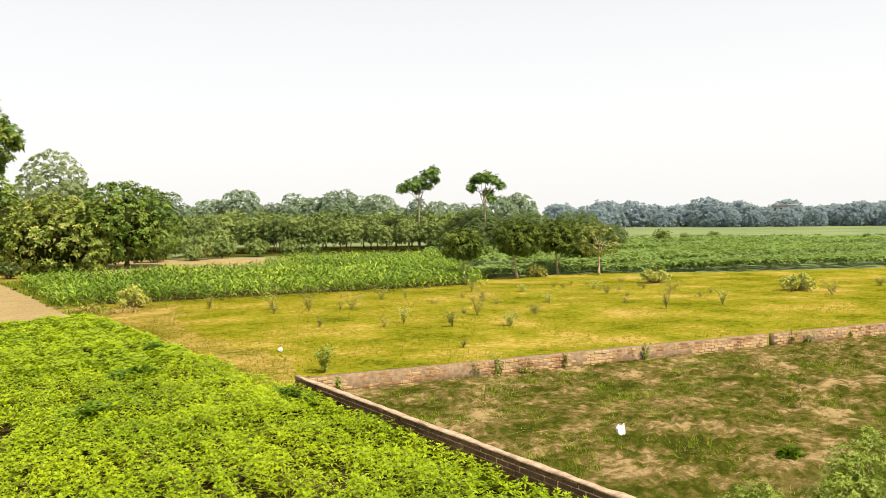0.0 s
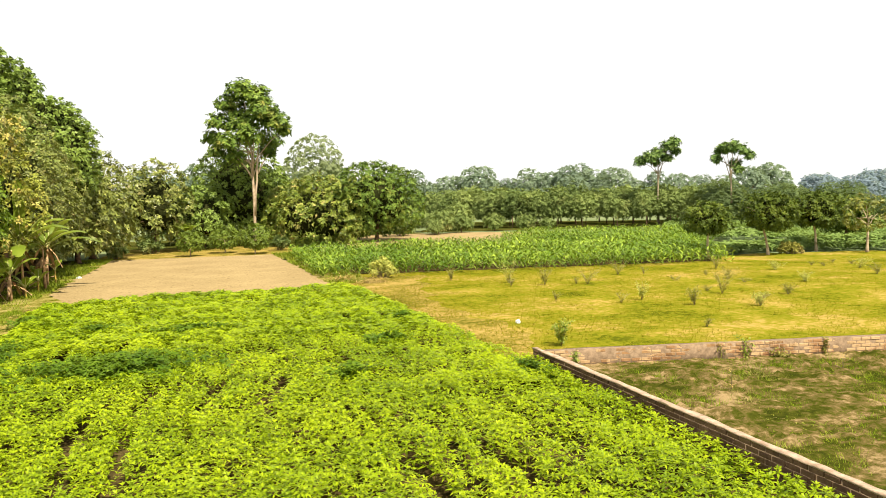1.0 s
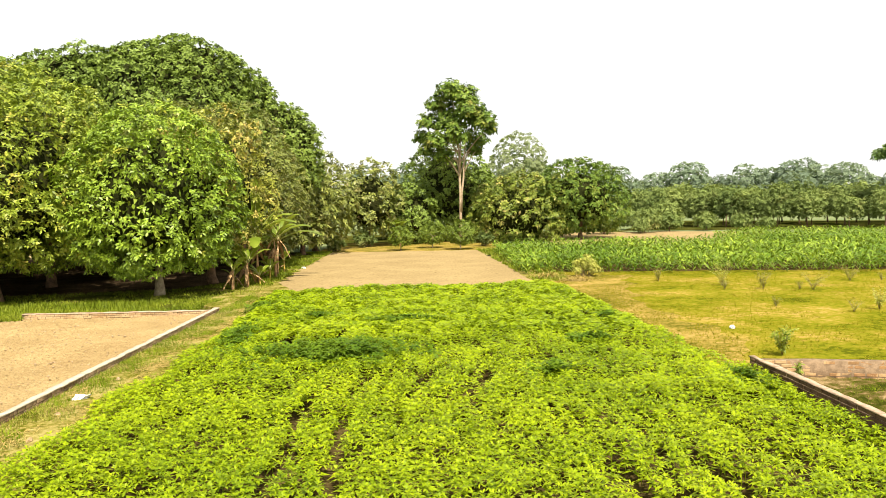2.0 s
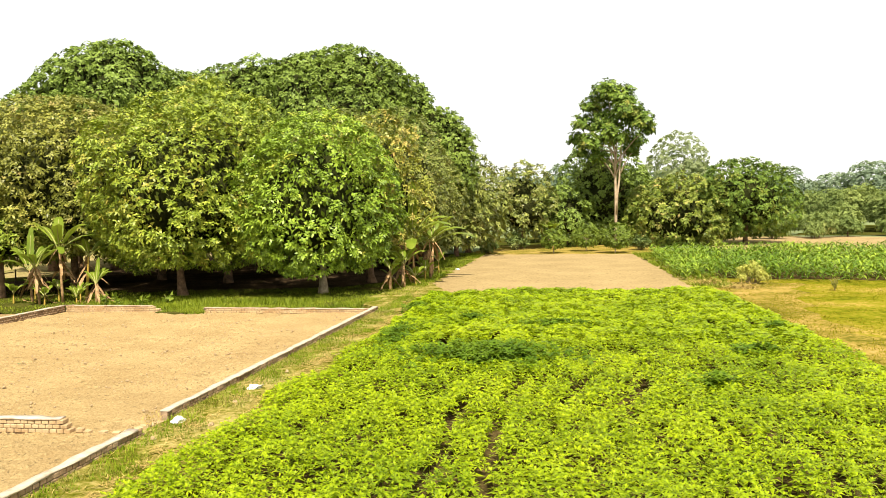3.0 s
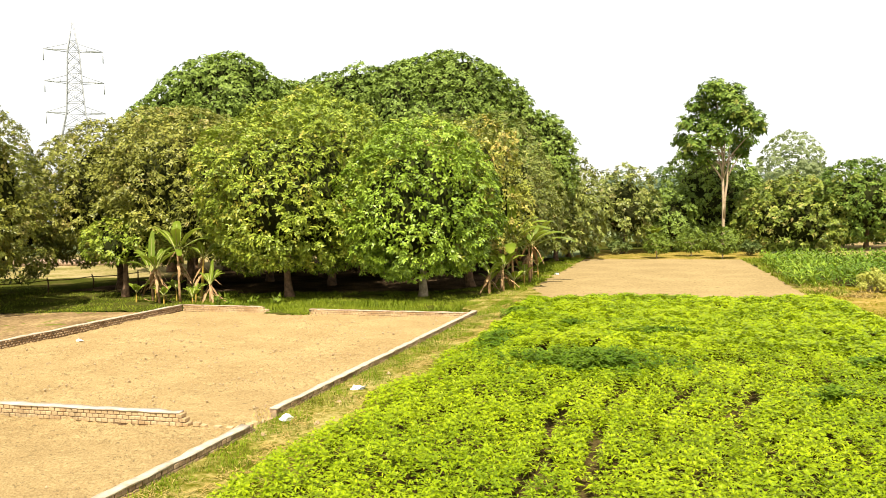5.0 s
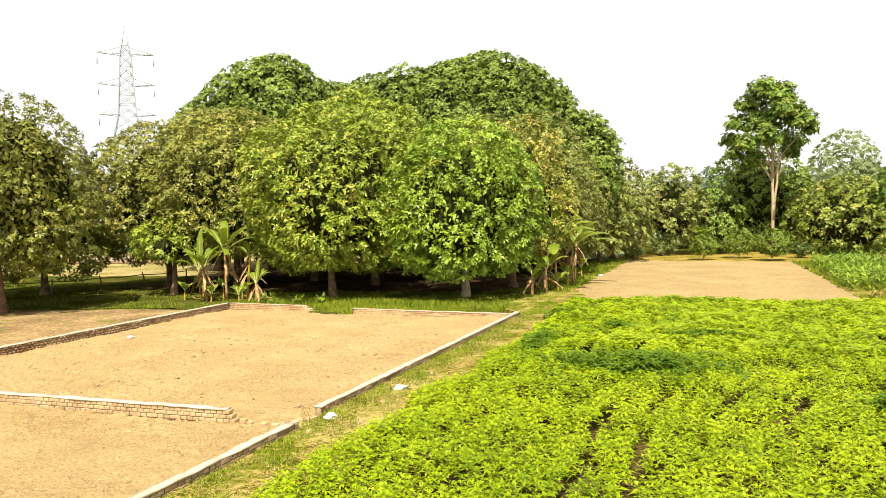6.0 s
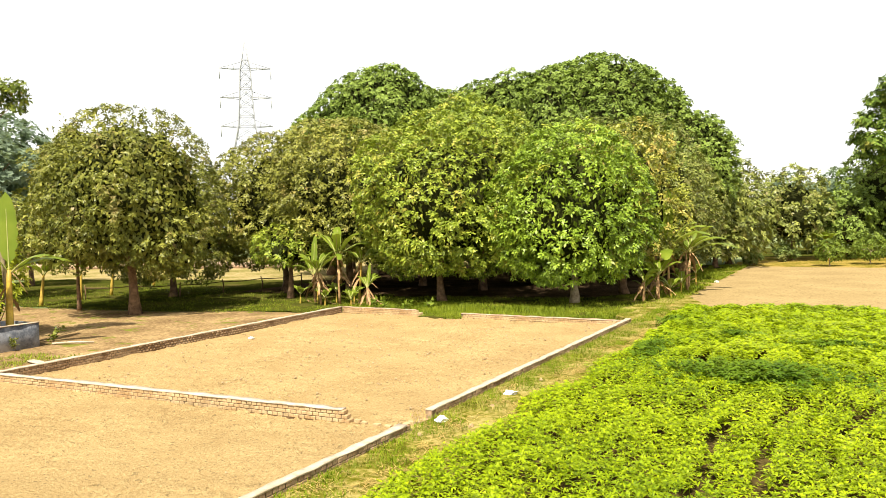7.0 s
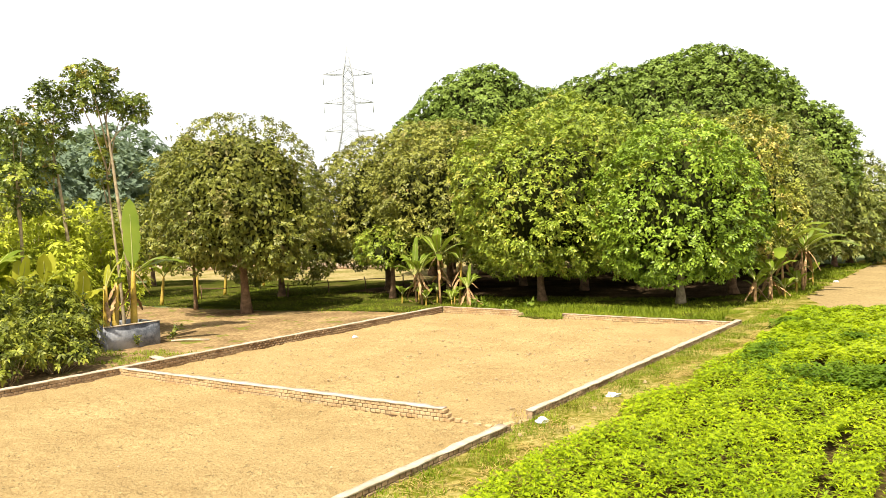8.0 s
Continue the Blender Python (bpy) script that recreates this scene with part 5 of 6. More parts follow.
    b = 10
    r = rng.uniform(0.05, 0.22, len(x))
    bx = (x[:, None] + rng.normal(0, 1, (len(x), b)) * r[:, None]).ravel()
    by = (y[:, None] + rng.normal(0, 1, (len(x), b)) * r[:, None]).ravel()
    bh = (rng.uniform(0.05, 0.15, (len(x), 1)) * rng.uniform(0.6, 1.2, (len(x), b))).ravel()
    kk = (bx > 7.35) & (by < 15.9 - (bx - 7.3) * 0.203)
    out.add(*blades(rng, bx[kk], by[kk], bh[kk], 0.016, 0.8))
    x, y = scatter(rng, 24000, 7.5, 24, 4, 15)
    k = (y < 15.7 - (x - 7.3) * 0.203) & (wobble(x, y, 1.4, 2) < -0.05)
    m = k.sum()
    th = rng.uniform(0, 6.28, m)
    out.add(*leaves(np.stack([x[k], y[k], rng.uniform(0.01, 0.06, m)], 1), unit(np.stack([np.cos(th), np.sin(th), rng.normal(0, 0.25, m)], 1)), np.tile([0, 0, 1.0], (m, 1)), rng.uniform(0.06, 0.15, m), 0.014, 0.1))
    stuff("rough_grass", out, M_GRASS_ROUGH, "tussocks of green and dead grass in the walled plot", "grass")


def clods():
    """Loose crumbs of earth on the two plots."""
    rng = np.random.default_rng(55)
    out = Soup()
    n = 7000
    x, y = rng.uniform(WALL_F + 0.2, WALL_L - 0.2, n), rng.uniform(3, WALL_B - 0.2, n)
    k = wobble(x, y, 1.2, 4) + 0.5 * wobble(x, y, 0.4, 2) > -0.2
    octa = np.array([[1, 0, 0], [-1, 0, 0], [0, 1, 0], [0, -1, 0], [0, 0, 1], [0, 0, -1]], float)
    tri = np.array([[0, 2, 4], [2, 1, 4], [1, 3, 4], [3, 0, 4], [2, 0, 5], [1, 2, 5], [3, 1, 5], [0, 3, 5]])
    for px, py in zip(x[k], y[k]):
        s = float(np.clip(rng.lognormal(-4.0, 0.45), 0.01, 0.055))
        out.add(octa * s * rng.uniform(0.6, 1.3, (6, 1)) * [1, 1, 0.7] + [px, py, s * 0.3 + 0.01], tri)
    stuff("soil_clods", out, M_CLOD, "small dry clods of earth on the bare plots", "soil")


# ---- shrubs, weeds and bananas ----
def weed(at, h, w, leaf, label, seed, n=90, L=0.09, W=0.03, name="weed", stems=6, category="plant", group="weeds"):
    """A twiggy weed: stems from one root with small leaves up them."""
    rng = np.random.default_rng(seed)
    ob = thing(name, (*at, 0), label, category, group)
    lv = Soup()
    for i in range(stems):
        a = rng.uniform(0, 6.28)
        tip = np.array([math.cos(a) * w / 2 * rng.uniform(0.2, 1), math.sin(a) * w / 2 * rng.uniform(0.2, 1), h * rng.uniform(0.6, 1)])
        mid = tip * [0.35, 0.35, 0.5]
        part("stem", Soup().add(*tube([[0, 0, -0.03], mid, tip], [0.006, 0.004, 0.002], 3)).mesh("stem", M_TWIG), ob)
        m = n // stems
        u = rng.uniform(0.25, 1, (m, 1))
        p = np.where(u < 0.5, mid * u * 2, mid + (tip - mid) * (u - 0.5) * 2) + rng.normal(0, w * 0.05, (m, 3))
        lv.add(*leaves(p, unit(rng.normal(0, 1, (m, 3)) + [0, 0, 0.5]), unit(rng.normal(0, 0.5, (m, 3)) + [0, 0, 1]), L, W, 0.2))
    part("foliage", lv.mesh("foliage", leaf), ob)
    return ob


def bush(name, at, w, d, h, leaf, label, seed, n=26, per_area=8.0, k=6, L=0.16, W=0.07, category="shrub", group="", droop=0.2, oval=False):
    rng = np.random.default_rng(seed)
    ob = thing(name, (*at, 0), label, category, group)
    lob, st = [], Soup()
    for i in range(n):
        a, q = rng.uniform(0, 6.28), math.sqrt(rng.uniform(0, 1))
        x, y = w / 2 * q * math.cos(a) * 0.8, d / 2 * q * math.sin(a) * 0.8
        z = h * (1 - 0.5 * q * q) * rng.uniform(0.35, 0.9)
        lob.append(((x, y, z), min(w, d, h) * rng.uniform(0.13, 0.22)))
        st.add(*tube([[x * 0.3, y * 0.3, -0.03], [x * 0.8, y * 0.8, z * 0.6], [x, y, z]], [0.02, 0.014, 0.006], 4))
    part("stem", st.mesh("stem", M_TWIG), ob)
    part("foliage", crown_mesh("foliage", lob, leaf, seed, per_area, k, L, W, 0.3, droop, 12, shag=0.25, oval=oval), ob)
    return ob


def banana_leaf(base, heading, ln, rise, w, seed, sag=0.5, torn=0.4):
    """One long blade either side of its rib, rising from base and bending over, with torn edges."""
    rng = np.random.default_rng(seed)
    base = np.array(base, float)
    n = 15
    t = np.linspace(0, 1, n)
    out = np.array([math.sin(heading), math.cos(heading), 0.0])
    P = base + out * (ln * math.cos(rise) * t)[:, None] + np.array([0, 0, 1.0]) * (ln * (math.sin(rise) * t - sag * t**2.2))[:, None]
    s = np.array([math.cos(heading), -math.sin(heading), 0.0])
    V, F = [], []
    for i in range(n):
        u = (t[i] - 0.14) / 0.86
        ww = w / 2 * (max(0.03, math.sin(math.pi * min(1.0, max(0.0, u)) ** 0.9) ** 0.42) if u > 0 else 0.05)
        a, b = ww * (1 - torn * rng.uniform(0, 0.7)), ww * (1 - torn * rng.uniform(0, 0.7))
        V += [P[i] + s * a + [0, 0, -a * 0.35 + rng.normal(0, 0.02)], P[i], P[i] - s * b + [0, 0, -b * 0.35 + rng.normal(0, 0.02)]]
    for i in range(n - 1):
        q = i * 3
        F += [[q, q + 1, q + 4], [q, q + 4, q + 3], [q + 1, q + 2, q + 5], [q + 1, q + 5, q + 4]]
    return np.array(V), np.array(F), P


def banana(at, h, blades_, label, seed, stem_r=0.1, group="banana plants", dry=2, z=0.0, extra=3, leaf_mat_=None, bark=None):
    """blades_: (heading in degrees, length, rise, width) of each leaf."""
    rng = np.random.default_rng(seed)
    ob = thing("banana_plant", (at[0], at[1], z), label, "plant", group)
    lean = rng.normal(0, 0.05, 2)
    zz = np.linspace(-0.05, h, 6)
    pts = np.stack([lean[0] * zz, lean[1] * zz, zz], 1)
    part("stem", quick_mesh("stem", *tube(pts, stem_r * (1 - 0.5 * zz / h), 8), bark or M_BANANA_STEM, True), ob, "sheathed banana stem")
    blades_ = list(blades_) + [(rng.uniform(0, 360), rng.uniform(0.85, 1.15) * blades_[0][1], rng.uniform(0.35, 0.9), blades_[0][3]) for _ in range(extra)]
    for i, (a, ln, rise, w) in enumerate(blades_):
        sag = 0.08 if rise > 1.25 else 0.48
        V, F, P = banana_leaf(pts[-1] - [0, 0, 0.06 * h], radians(a), ln * 1.5, max(rise, -0.1) + (0.42 if rise < 0.8 else 0.15 if rise < 1.1 else 0), w * 1.2, seed * 7 + i, sag)
        leaf = part("leaf", quick_mesh("leaf", V, F, leaf_mat_ or M_BANANA, True), ob)
        part("rib", quick_mesh("rib", *tube(P[:12] - [0, 0, 0.012], np.linspace(0.03, 0.008, 12), 5), M_RIB, True), leaf, "pale yellow midrib")
    for i in range(dry):
        a = rng.uniform(0, 6.28)
        b = pts[3 + i % 3]
        V, F, P = banana_leaf(b, a, rng.uniform(0.5, 1.0), -0.7 if i % 3 else -0.1, 0.17, seed * 9 + i, 0.5, 0.6)
        V[:, 2] = np.maximum(V[:, 2], 0.03)
        part("dry_leaf", quick_mesh("dry_leaf", V, F, M_BANANA_DRY, True), ob, "withered brown hanging leaf")
    return ob


bl = "banana plant with broad torn green leaves"
banana((-26.3, 15.75), 2.4, [(300, 2.1, 1.42, 0.6), (38, 1.7, 0.25, 0.42), (52, 1.5, 0.4, 0.36), (210, 0.9, 1.0, 0.3)], "banana plant with a tall upright leaf in the concrete tank", 201, 0.15, z=0.35, extra=0, dry=4)
banana((-26.5, 15.1), 2.0, [(20, 1.2, 1.35, 0.3), (110, 0.8, 0.4, 0.3)], "yellow-stemmed banana plant in the concrete tank", 205, 0.15, z=0.35, extra=0, dry=4)
banana((-26.2, 14.6), 2.3, [(25, 1.5, 1.25, 0.26), (150, 0.8, -0.2, 0.34), (330, 0.7, 1.3, 0.25)], "thin banana plant with yellowing leaves beside the tank", 202, 0.14, extra=0, leaf_mat_=M_BANANA_Y)
banana((-26.2, 12.6), 2.4, [(335, 1.0, 1.35, 0.5), (120, 1.0, 1.3, 0.48), (30, 1.1, 1.2, 0.45), (80, 0.9, 0.9, 0.4), (250, 1.0, 1.1, 0.4)], "yellow-green banana plant among the shrubs", 203, extra=0, leaf_mat_=M_BANANA_Y)
banana((-28.0, 11.4), 2.9, [(60, 1.6, 0.5, 0.4), (180, 1.5, 0.6, 0.4), (290, 1.5, 0.7, 0.4), (120, 1.4, 1.0, 0.4)], bl, 204)
for i, (x, y, h) in enumerate(((-25.6, 12.1, 2.1), (-26.6, 11.9, 2.5), (-25.4, 13.4, 1.9))):
    banana((x, y), h, [(40 + i * 30, 0.9, 1.35, 0.42), (150 + i * 20, 0.9, 1.1, 0.4), (280, 0.8, 1.3, 0.38), (95, 0.8, 0.6, 0.36)], "yellow-green banana plant among the hedge shrubs", 250 + i, 0.09, extra=0, leaf_mat_=M_BANANA_Y)
for x, y, h, s, set_ in ((-25.0, 31.2, 1.3, 211, [(280, 1.3, 0.6, 0.36), (70, 1.2, 0.8, 0.36), (200, 1.0, 0.3, 0.32), (340, 1.2, 1.2, 0.34)]), (-24.0, 30.4, 1.5, 212, [(60, 1.2, 0.9, 0.34), (250, 1.1, 0.5, 0.34), (150, 1.0, 0.4, 0.32)]), (-23.2, 30.9, 2.2, 213, [(325, 1.8, 1.0, 0.42), (60, 1.4, 0.2, 0.36), (230, 1.5, 0.6, 0.38), (140, 1.1, -0.1, 0.34)]), (-22.5, 31.6, 1.9, 214, [(90, 0.9, 0.2, 0.3), (220, 0.9, 0.4, 0.3)]), (-21.3, 30.6, 0.8, 215, [(90, 0.8, 0.7, 0.26), (270, 0.7, 1.0, 0.26), (0, 0.7, 1.2, 0.24)])):
    banana((x, y), h * 1.15, [(a_, l_ * 1.3, r_ + 0.15, w_ * 0.92) for a_, l_, r_, w_ in set_], bl + " at the plot's corner", s, 0.07, dry=12, bark=M_BANANA_DRY if s != 214 else M_BANANA_STEM)
for i, (x, y, h) in enumerate(((-24.6, 30.9, 0.7), (-23.7, 31.3, 0.6), (-23.6, 30.2, 0.4), (-22.3, 30.9, 0.5), (-25.5, 30.6, 0.5), (-22.0, 30.2, 0.35))):
    banana((x, y), h, [(i * 70, 0.7, 1.1, 0.26), (i * 70 + 120, 0.8, 0.8, 0.28), (i * 70 + 230, 0.7, 1.0, 0.26)], "young banana shoot with fresh green leaves", 260 + i, 0.045, dry=1, extra=1)
for x, y, h, s, set_ in ((-9.1, 36.0, 0.9, 221, [(280, 0.9, 0.6, 0.3), (40, 0.8, 1.0, 0.28), (140, 0.8, 0.3, 0.28)]), (-8.7, 37.3, 1.1, 222, [(300, 1.1, 0.3, 0.38), (80, 1.1, 0.4, 0.36), (200, 1.0, 0.2, 0.36), (340, 1.0, 0.8, 0.34)]), (-8.6, 39.2, 2.2, 223, [(10, 1.9, 1.4, 0.45), (85, 1.9, 0.45, 0.5), (170, 1.3, -0.2, 0.5), (260, 1.2, 0.5, 0.4)]), (-8.1, 41.3, 2.0, 224, [(95, 1.7, 0.25, 0.42), (290, 1.3, 0.5, 0.4), (190, 1.2, 0.0, 0.4)]), (-8.4, 43.2, 1.9, 225, [(100, 1.8, 0.05, 0.42), (210, 1.2, 0.3, 0.4), (320, 1.2, 0.6, 0.4)])):
    banana((x, y), h * 1.1, [(a_, l_ * 1.2, r_ + 0.12, w_ * 1.15) for a_, l_, r_, w_ in set_], bl + " by the bare field", s, 0.08, dry=6, bark=M_BANANA_DRY)
for i, (x, y, h) in enumerate(((-9.3, 37.0, 0.5), (-8.9, 38.3, 0.7), (-8.3, 38.2, 0.5), (-8.2, 40.2, 0.6), (-8.6, 42.2, 0.7), (-8.2, 44.4, 0.8))):
    banana((x, y), h, [(i * 80, 0.8, 1.0, 0.3), (i * 80 + 110, 0.9, 0.7, 0.32), (i * 80 + 240, 0.8, 0.9, 0.3)], "young banana shoot with fresh green leaves", 270 + i, 0.05, dry=1, extra=1)
for x, y, s in ((-39.4, 25.5, 231), (-40.2, 28.5, 232), (-41.0, 31.2, 233), (-42.5, 34.0, 234), (-44, 37.0, 235)):
    banana((x, y), 1.7, [(20 + s * 31 % 360, 1.5, 0.6, 0.4), (140 + s * 17 % 360, 1.5, 0.7, 0.4), (260 + s * 7 % 360, 1.4, 0.5, 0.4)], "banana plant in a grassy row behind the yard", s, 0.12, "banana row behind the yard", 0, extra=2)
banana((-2.3, 71.0), 1.6, [(300, 1.8, 0.6, 0.5), (60, 1.8, 0.5, 0.5), (180, 1.6, 0.4, 0.5), (10, 1.6, 1.2, 0.4)], "banana plant behind the bare field", 241, 0.1)

# slender trees and the hedge by the tank
SL = "slender upright tree with small dark leathery leaves"
sl_a = facing(-61, [(-1.6, 10.09, 0.42), (-1.05, 10.27, 0.46), (-0.59, 10.09, 0.38), (-1.72, 9.48, 0.42), (-1.17, 9.61, 0.5), (-0.61, 9.53, 0.42), (-1.47, 8.98, 0.42), (-0.92, 8.9, 0.42), (-0.54, 9.02, 0.3), (0.03, 9.21, 0.42), (0.5, 9.06, 0.34), (-0.09, 8.72, 0.38), (0.38, 8.53, 0.34), (-0.27, 8.93, 0.26), (0.68, 8.75, 0.2)], 0.45, 6)
tree("slender_tree", (-26.6, 16.0), 3.6, 10.5, 6.6, M_LEATHER, SL, 301, lobes=sl_a, per_area=36.0, k=6, L=0.14, W=0.075, oval=True, trunk=0.085, trunk_h=8.4, limbs=6, bend=(-0.35, -0.5), bark=M_BARK_PALE, shag=0.14, fill=14, lift=0.6)
sl_b = facing(-61, [(-0.77, 9.51, 0.42), (-0.34, 9.23, 0.38), (-0.98, 8.99, 0.46), (-0.54, 8.71, 0.46), (-0.19, 8.52, 0.42), (-0.92, 8.29, 0.46), (-0.48, 8.0, 0.38), (-1.06, 7.67, 0.42), (-0.13, 7.8, 0.26), (-0.79, 7.38, 0.42), (-1.15, 6.86, 0.42), (-0.73, 6.56, 0.35), (-1.11, 6.16, 0.4)], 0.45, 7)
tree("slender_tree", (-27.9, 14.6), 3.2, 9.5, 4.4, M_LEATHER, SL, 303, lobes=sl_b, per_area=36.0, k=6, L=0.14, W=0.075, oval=True, trunk=0.085, trunk_h=7.6, limbs=5, bend=(-0.35, -0.6), bark=M_BARK_PALE, shag=0.14, fill=14, lift=0.6)
sl_c = facing(-64, [(-0.1, 8.35, 0.45), (-0.45, 7.75, 0.59), (0.25, 7.85, 0.45), (-0.35, 6.95, 0.55), (0.0, 6.25, 0.59), (-0.6, 5.65, 0.65), (0.4, 5.25, 0.65)], 0.6, 8)
tree("slender_tree", (-28.6, 12.9), 3.0, 8.2, 2.2, M_LEATHER, "leafy slender tree in the hedge", 304, lobes=sl_c, per_area=44.0, k=6, L=0.14, W=0.075, oval=True, trunk=0.09, trunk_h=5.5, limbs=7, bark=M_BARK_PALE, shag=0.14, fill=14)
sl_d = facing(-60, [(-0.43, 7.69, 0.28), (-0.27, 7.39, 0.28), (-0.55, 7.15, 0.28), (-0.35, 6.8, 0.28), (-0.62, 6.44, 0.27), (-0.45, 6.04, 0.24), (-0.14, 6.3, 0.18)], 0.45, 9)
tree("slender_tree", (-27.2, 15.9), 1.8, 7.9, 3.8, M_SHRUB, "slender leafy tree with a pale stem beside the tank", 302, lobes=sl_d, per_area=36.0, k=6, L=0.14, W=0.075, oval=True, trunk=0.06, trunk_h=7.0, limbs=4, bend=(-0.2, -0.35), bark=M_BARK_PALE, shag=0.14, fill=14)
for i, (x, y, w, h) in enumerate(((-28.6, 14.2, 3.0, 5.8), (-30.2, 13.2, 3.2, 6.6), (-27.0, 13.4, 2.4, 4.2), (-29.4, 16.6, 3.0, 6.0), (-29.6, 11.6, 3.2, 6.2), (-31.0, 17.0, 3.0, 6.0), (-32.5, 15.5, 3.4, 6.4))):
    bush("tall_shrub", (x, y), w, w, h, M_YELLOW, "tall yellow-green leafy shrub behind the hedge", 320 + i, n=44, per_area=9.0, k=6, L=0.19, W=0.085, group="tall shrubs", droop=0.4, oval=True)
for i, (x, y, w, d, h) in enumerate(((-23.2, 11.3, 2.2, 2.2, 2.0), (-24.3, 11.9, 2.4, 2.4, 2.7), (-22.5, 9.4, 2.2, 2.4, 2.1), (-24.8, 10.4, 2.8, 2.8, 3.0), (-26.4, 12.2, 2.8, 2.6, 3.4), (-26.9, 13.6, 1.8, 1.6, 2.8), (-23.0, 7.6, 2.4, 2.6, 2.2))):
    bush("hedge_shrub", (x, y), w, d, h, M_SHRUB, "dense broad-leaved hedge shrub beside the wall", 310 + i, n=30, per_area=14.0, k=6, L=0.15, W=0.075, group="hedge shrubs", droop=0.45, oval=True)

# bushes at the roof's foot, in the rough plot
for i, (x, y, w, h) in enumerate(((7.75, 5.15, 0.9, 0.95), (8.15, 5.3, 0.8, 0.8), (8.15, 4.25, 0.95, 1.3), (8.75, 4.55, 0.9, 1.35), (9.3, 4.5, 1.1, 1.75), (9.0, 3.7, 1.0, 1.5))):
    bush("feathery_bush", (x, y), w, w, h, M_FEATHER, "feathery light green bush in the rough plot", 330 + i, n=46, per_area=120.0, k=9, L=0.048, W=0.012, group="feathery bushes", droop=0.1)
bush("dark_weed", (11.6, 7.0), 0.22, 0.2, 0.16, M_CROP_DARK, "low dark-leaved weed in the rough plot", 339, n=12, per_area=30.0, k=6, L=0.13, W=0.06)
bush("pale_bush", (8.2, 38.4), 1.5, 1.3, 1.15, M_PALE, "pale yellow-green bush at the corner of the corn", 340, n=30, per_area=34.0, k=6, L=0.12, W=0.035)
bush("twiggy_bush", (34.8, 39.6), 2.0, 1.4, 0.85, M_WEED, "brown twiggy bush at the meadow's edge", 341, n=26, per_area=8.0, k=6, L=0.14, W=0.03)
for i, (x, y, w, h) in enumerate(((-2.0, 63.6, 1.9, 1.9), (0.7, 66.4, 2.2, 2.2), (3.0, 63.3, 2.2, 2.4))):
    tree("sapling", (x, y), w, h, 0.6, M_SAPLING, "small leafy sapling at the head of the bare field", 345 + i, puff=0.45, spacing=0.36, k=6, L=0.2, W=0.09, tuft=0.2, heads=4, ragged=0.25, gaps=0.12, trunk=0.045, limbs=7, bark=M_BARK_TAN, group="saplings", core=0.3)
for i, (x, y, w, h) in enumerate(((-5.6, 69.8, 2.6, 1.7), (-7.6, 64.6, 1.8, 1.3), (5.2, 67.0, 2.0, 1.3))):
    bush("leafy_bush", (x, y), w, w, h, M_MID, "leafy bush at the head of the bare field", 350 + i, n=18, per_area=5.0, L=0.25, W=0.09)

wl = "thin twiggy weed in the meadow"
spots_w = ((13.1, 33.1, 1.05, 0.6), (14.2, 31.4, 0.95, 0.5), (19.2, 33.7, 0.7, 0.6), (15.3, 25.1, 0.75, 0.35), (16.2, 23.1, 0.75, 0.4), (19.0, 25.3, 0.95, 0.5), (18.1, 22.0, 0.5, 0.4), (29.4, 27.9, 0.5, 0.5), (26.5, 21.7, 0.8, 0.35), (29.3, 20.9, 0.8, 0.35), (36.9, 20.1, 0.8, 0.6), (22.5, 29.5, 0.6, 0.7), (24.5, 27.0, 0.45, 0.5), (16.0, 30.8, 0.8, 0.7), (21.0, 24.0, 0.4, 0.4), (31.0, 30.5, 0.6, 0.8), (33.5, 27.0, 0.6, 0.8), (43.5, 21.0, 0.5, 0.5), (27.0, 31.8, 0.5, 0.6), (11.0, 35.4, 0.6, 0.3), (25.0, 33.8, 0.7, 0.6))
for i, (x, y, h, w) in enumerate(spots_w):
    weed((x, y), h, w * 2.0, M_WEED if i % 3 else M_PALE, wl, 360 + i, n=330, L=0.075, W=0.035, stems=11, group="meadow weeds")
rw = random.Random(45)
for i in range(26):
    x, y = 12 + 26 * rw.random(), 19 + 15 * rw.random()
    weed((x, y), rw.uniform(0.18, 0.45), rw.uniform(0.4, 1.0), M_WEED, "low straggling weed in the meadow", 1400 + i, n=120, L=0.07, W=0.03, stems=9, group="meadow weeds")
weed((8.75, 18.3), 0.75, 0.75, M_FEATHER, "small green leafy bush beside the wall", 390, n=420, L=0.11, W=0.035, stems=12)
bush("scrub", (37.8, 22.5), 2.6, 1.8, 1.0, M_PALE, "grey-green scrub in the meadow", 391, n=40, per_area=22.0, L=0.1, W=0.03)
bush("scrub", (36.6, 30.8), 3.2, 1.6, 1.0, M_PALE, "grey-green scrub in the meadow", 392, n=44, per_area=22.0, L=0.1, W=0.03)
for i, (x, y, h, w) in enumerate(((11.4, 15.1, 0.5, 0.5), (11.9, 14.95, 0.55, 0.5), (13.8, 14.6, 0.5, 0.35), (16.3, 14.1, 0.5, 0.6), (21.6, 13.0, 0.55, 0.5), (22.3, 12.85, 0.4, 0.6), (24.0, 12.5, 0.35, 0.3), (7.75, 15.5, 0.45, 0.35), (12.6, 14.7, 0.3, 0.7))):
    weed((x, y), h, w, M_FEATHER if i % 2 else M_WEED, "leafy weed growing against the old brick wall", 400 + i, n=160, L=0.09, W=0.035, stems=7, group="wall weeds")
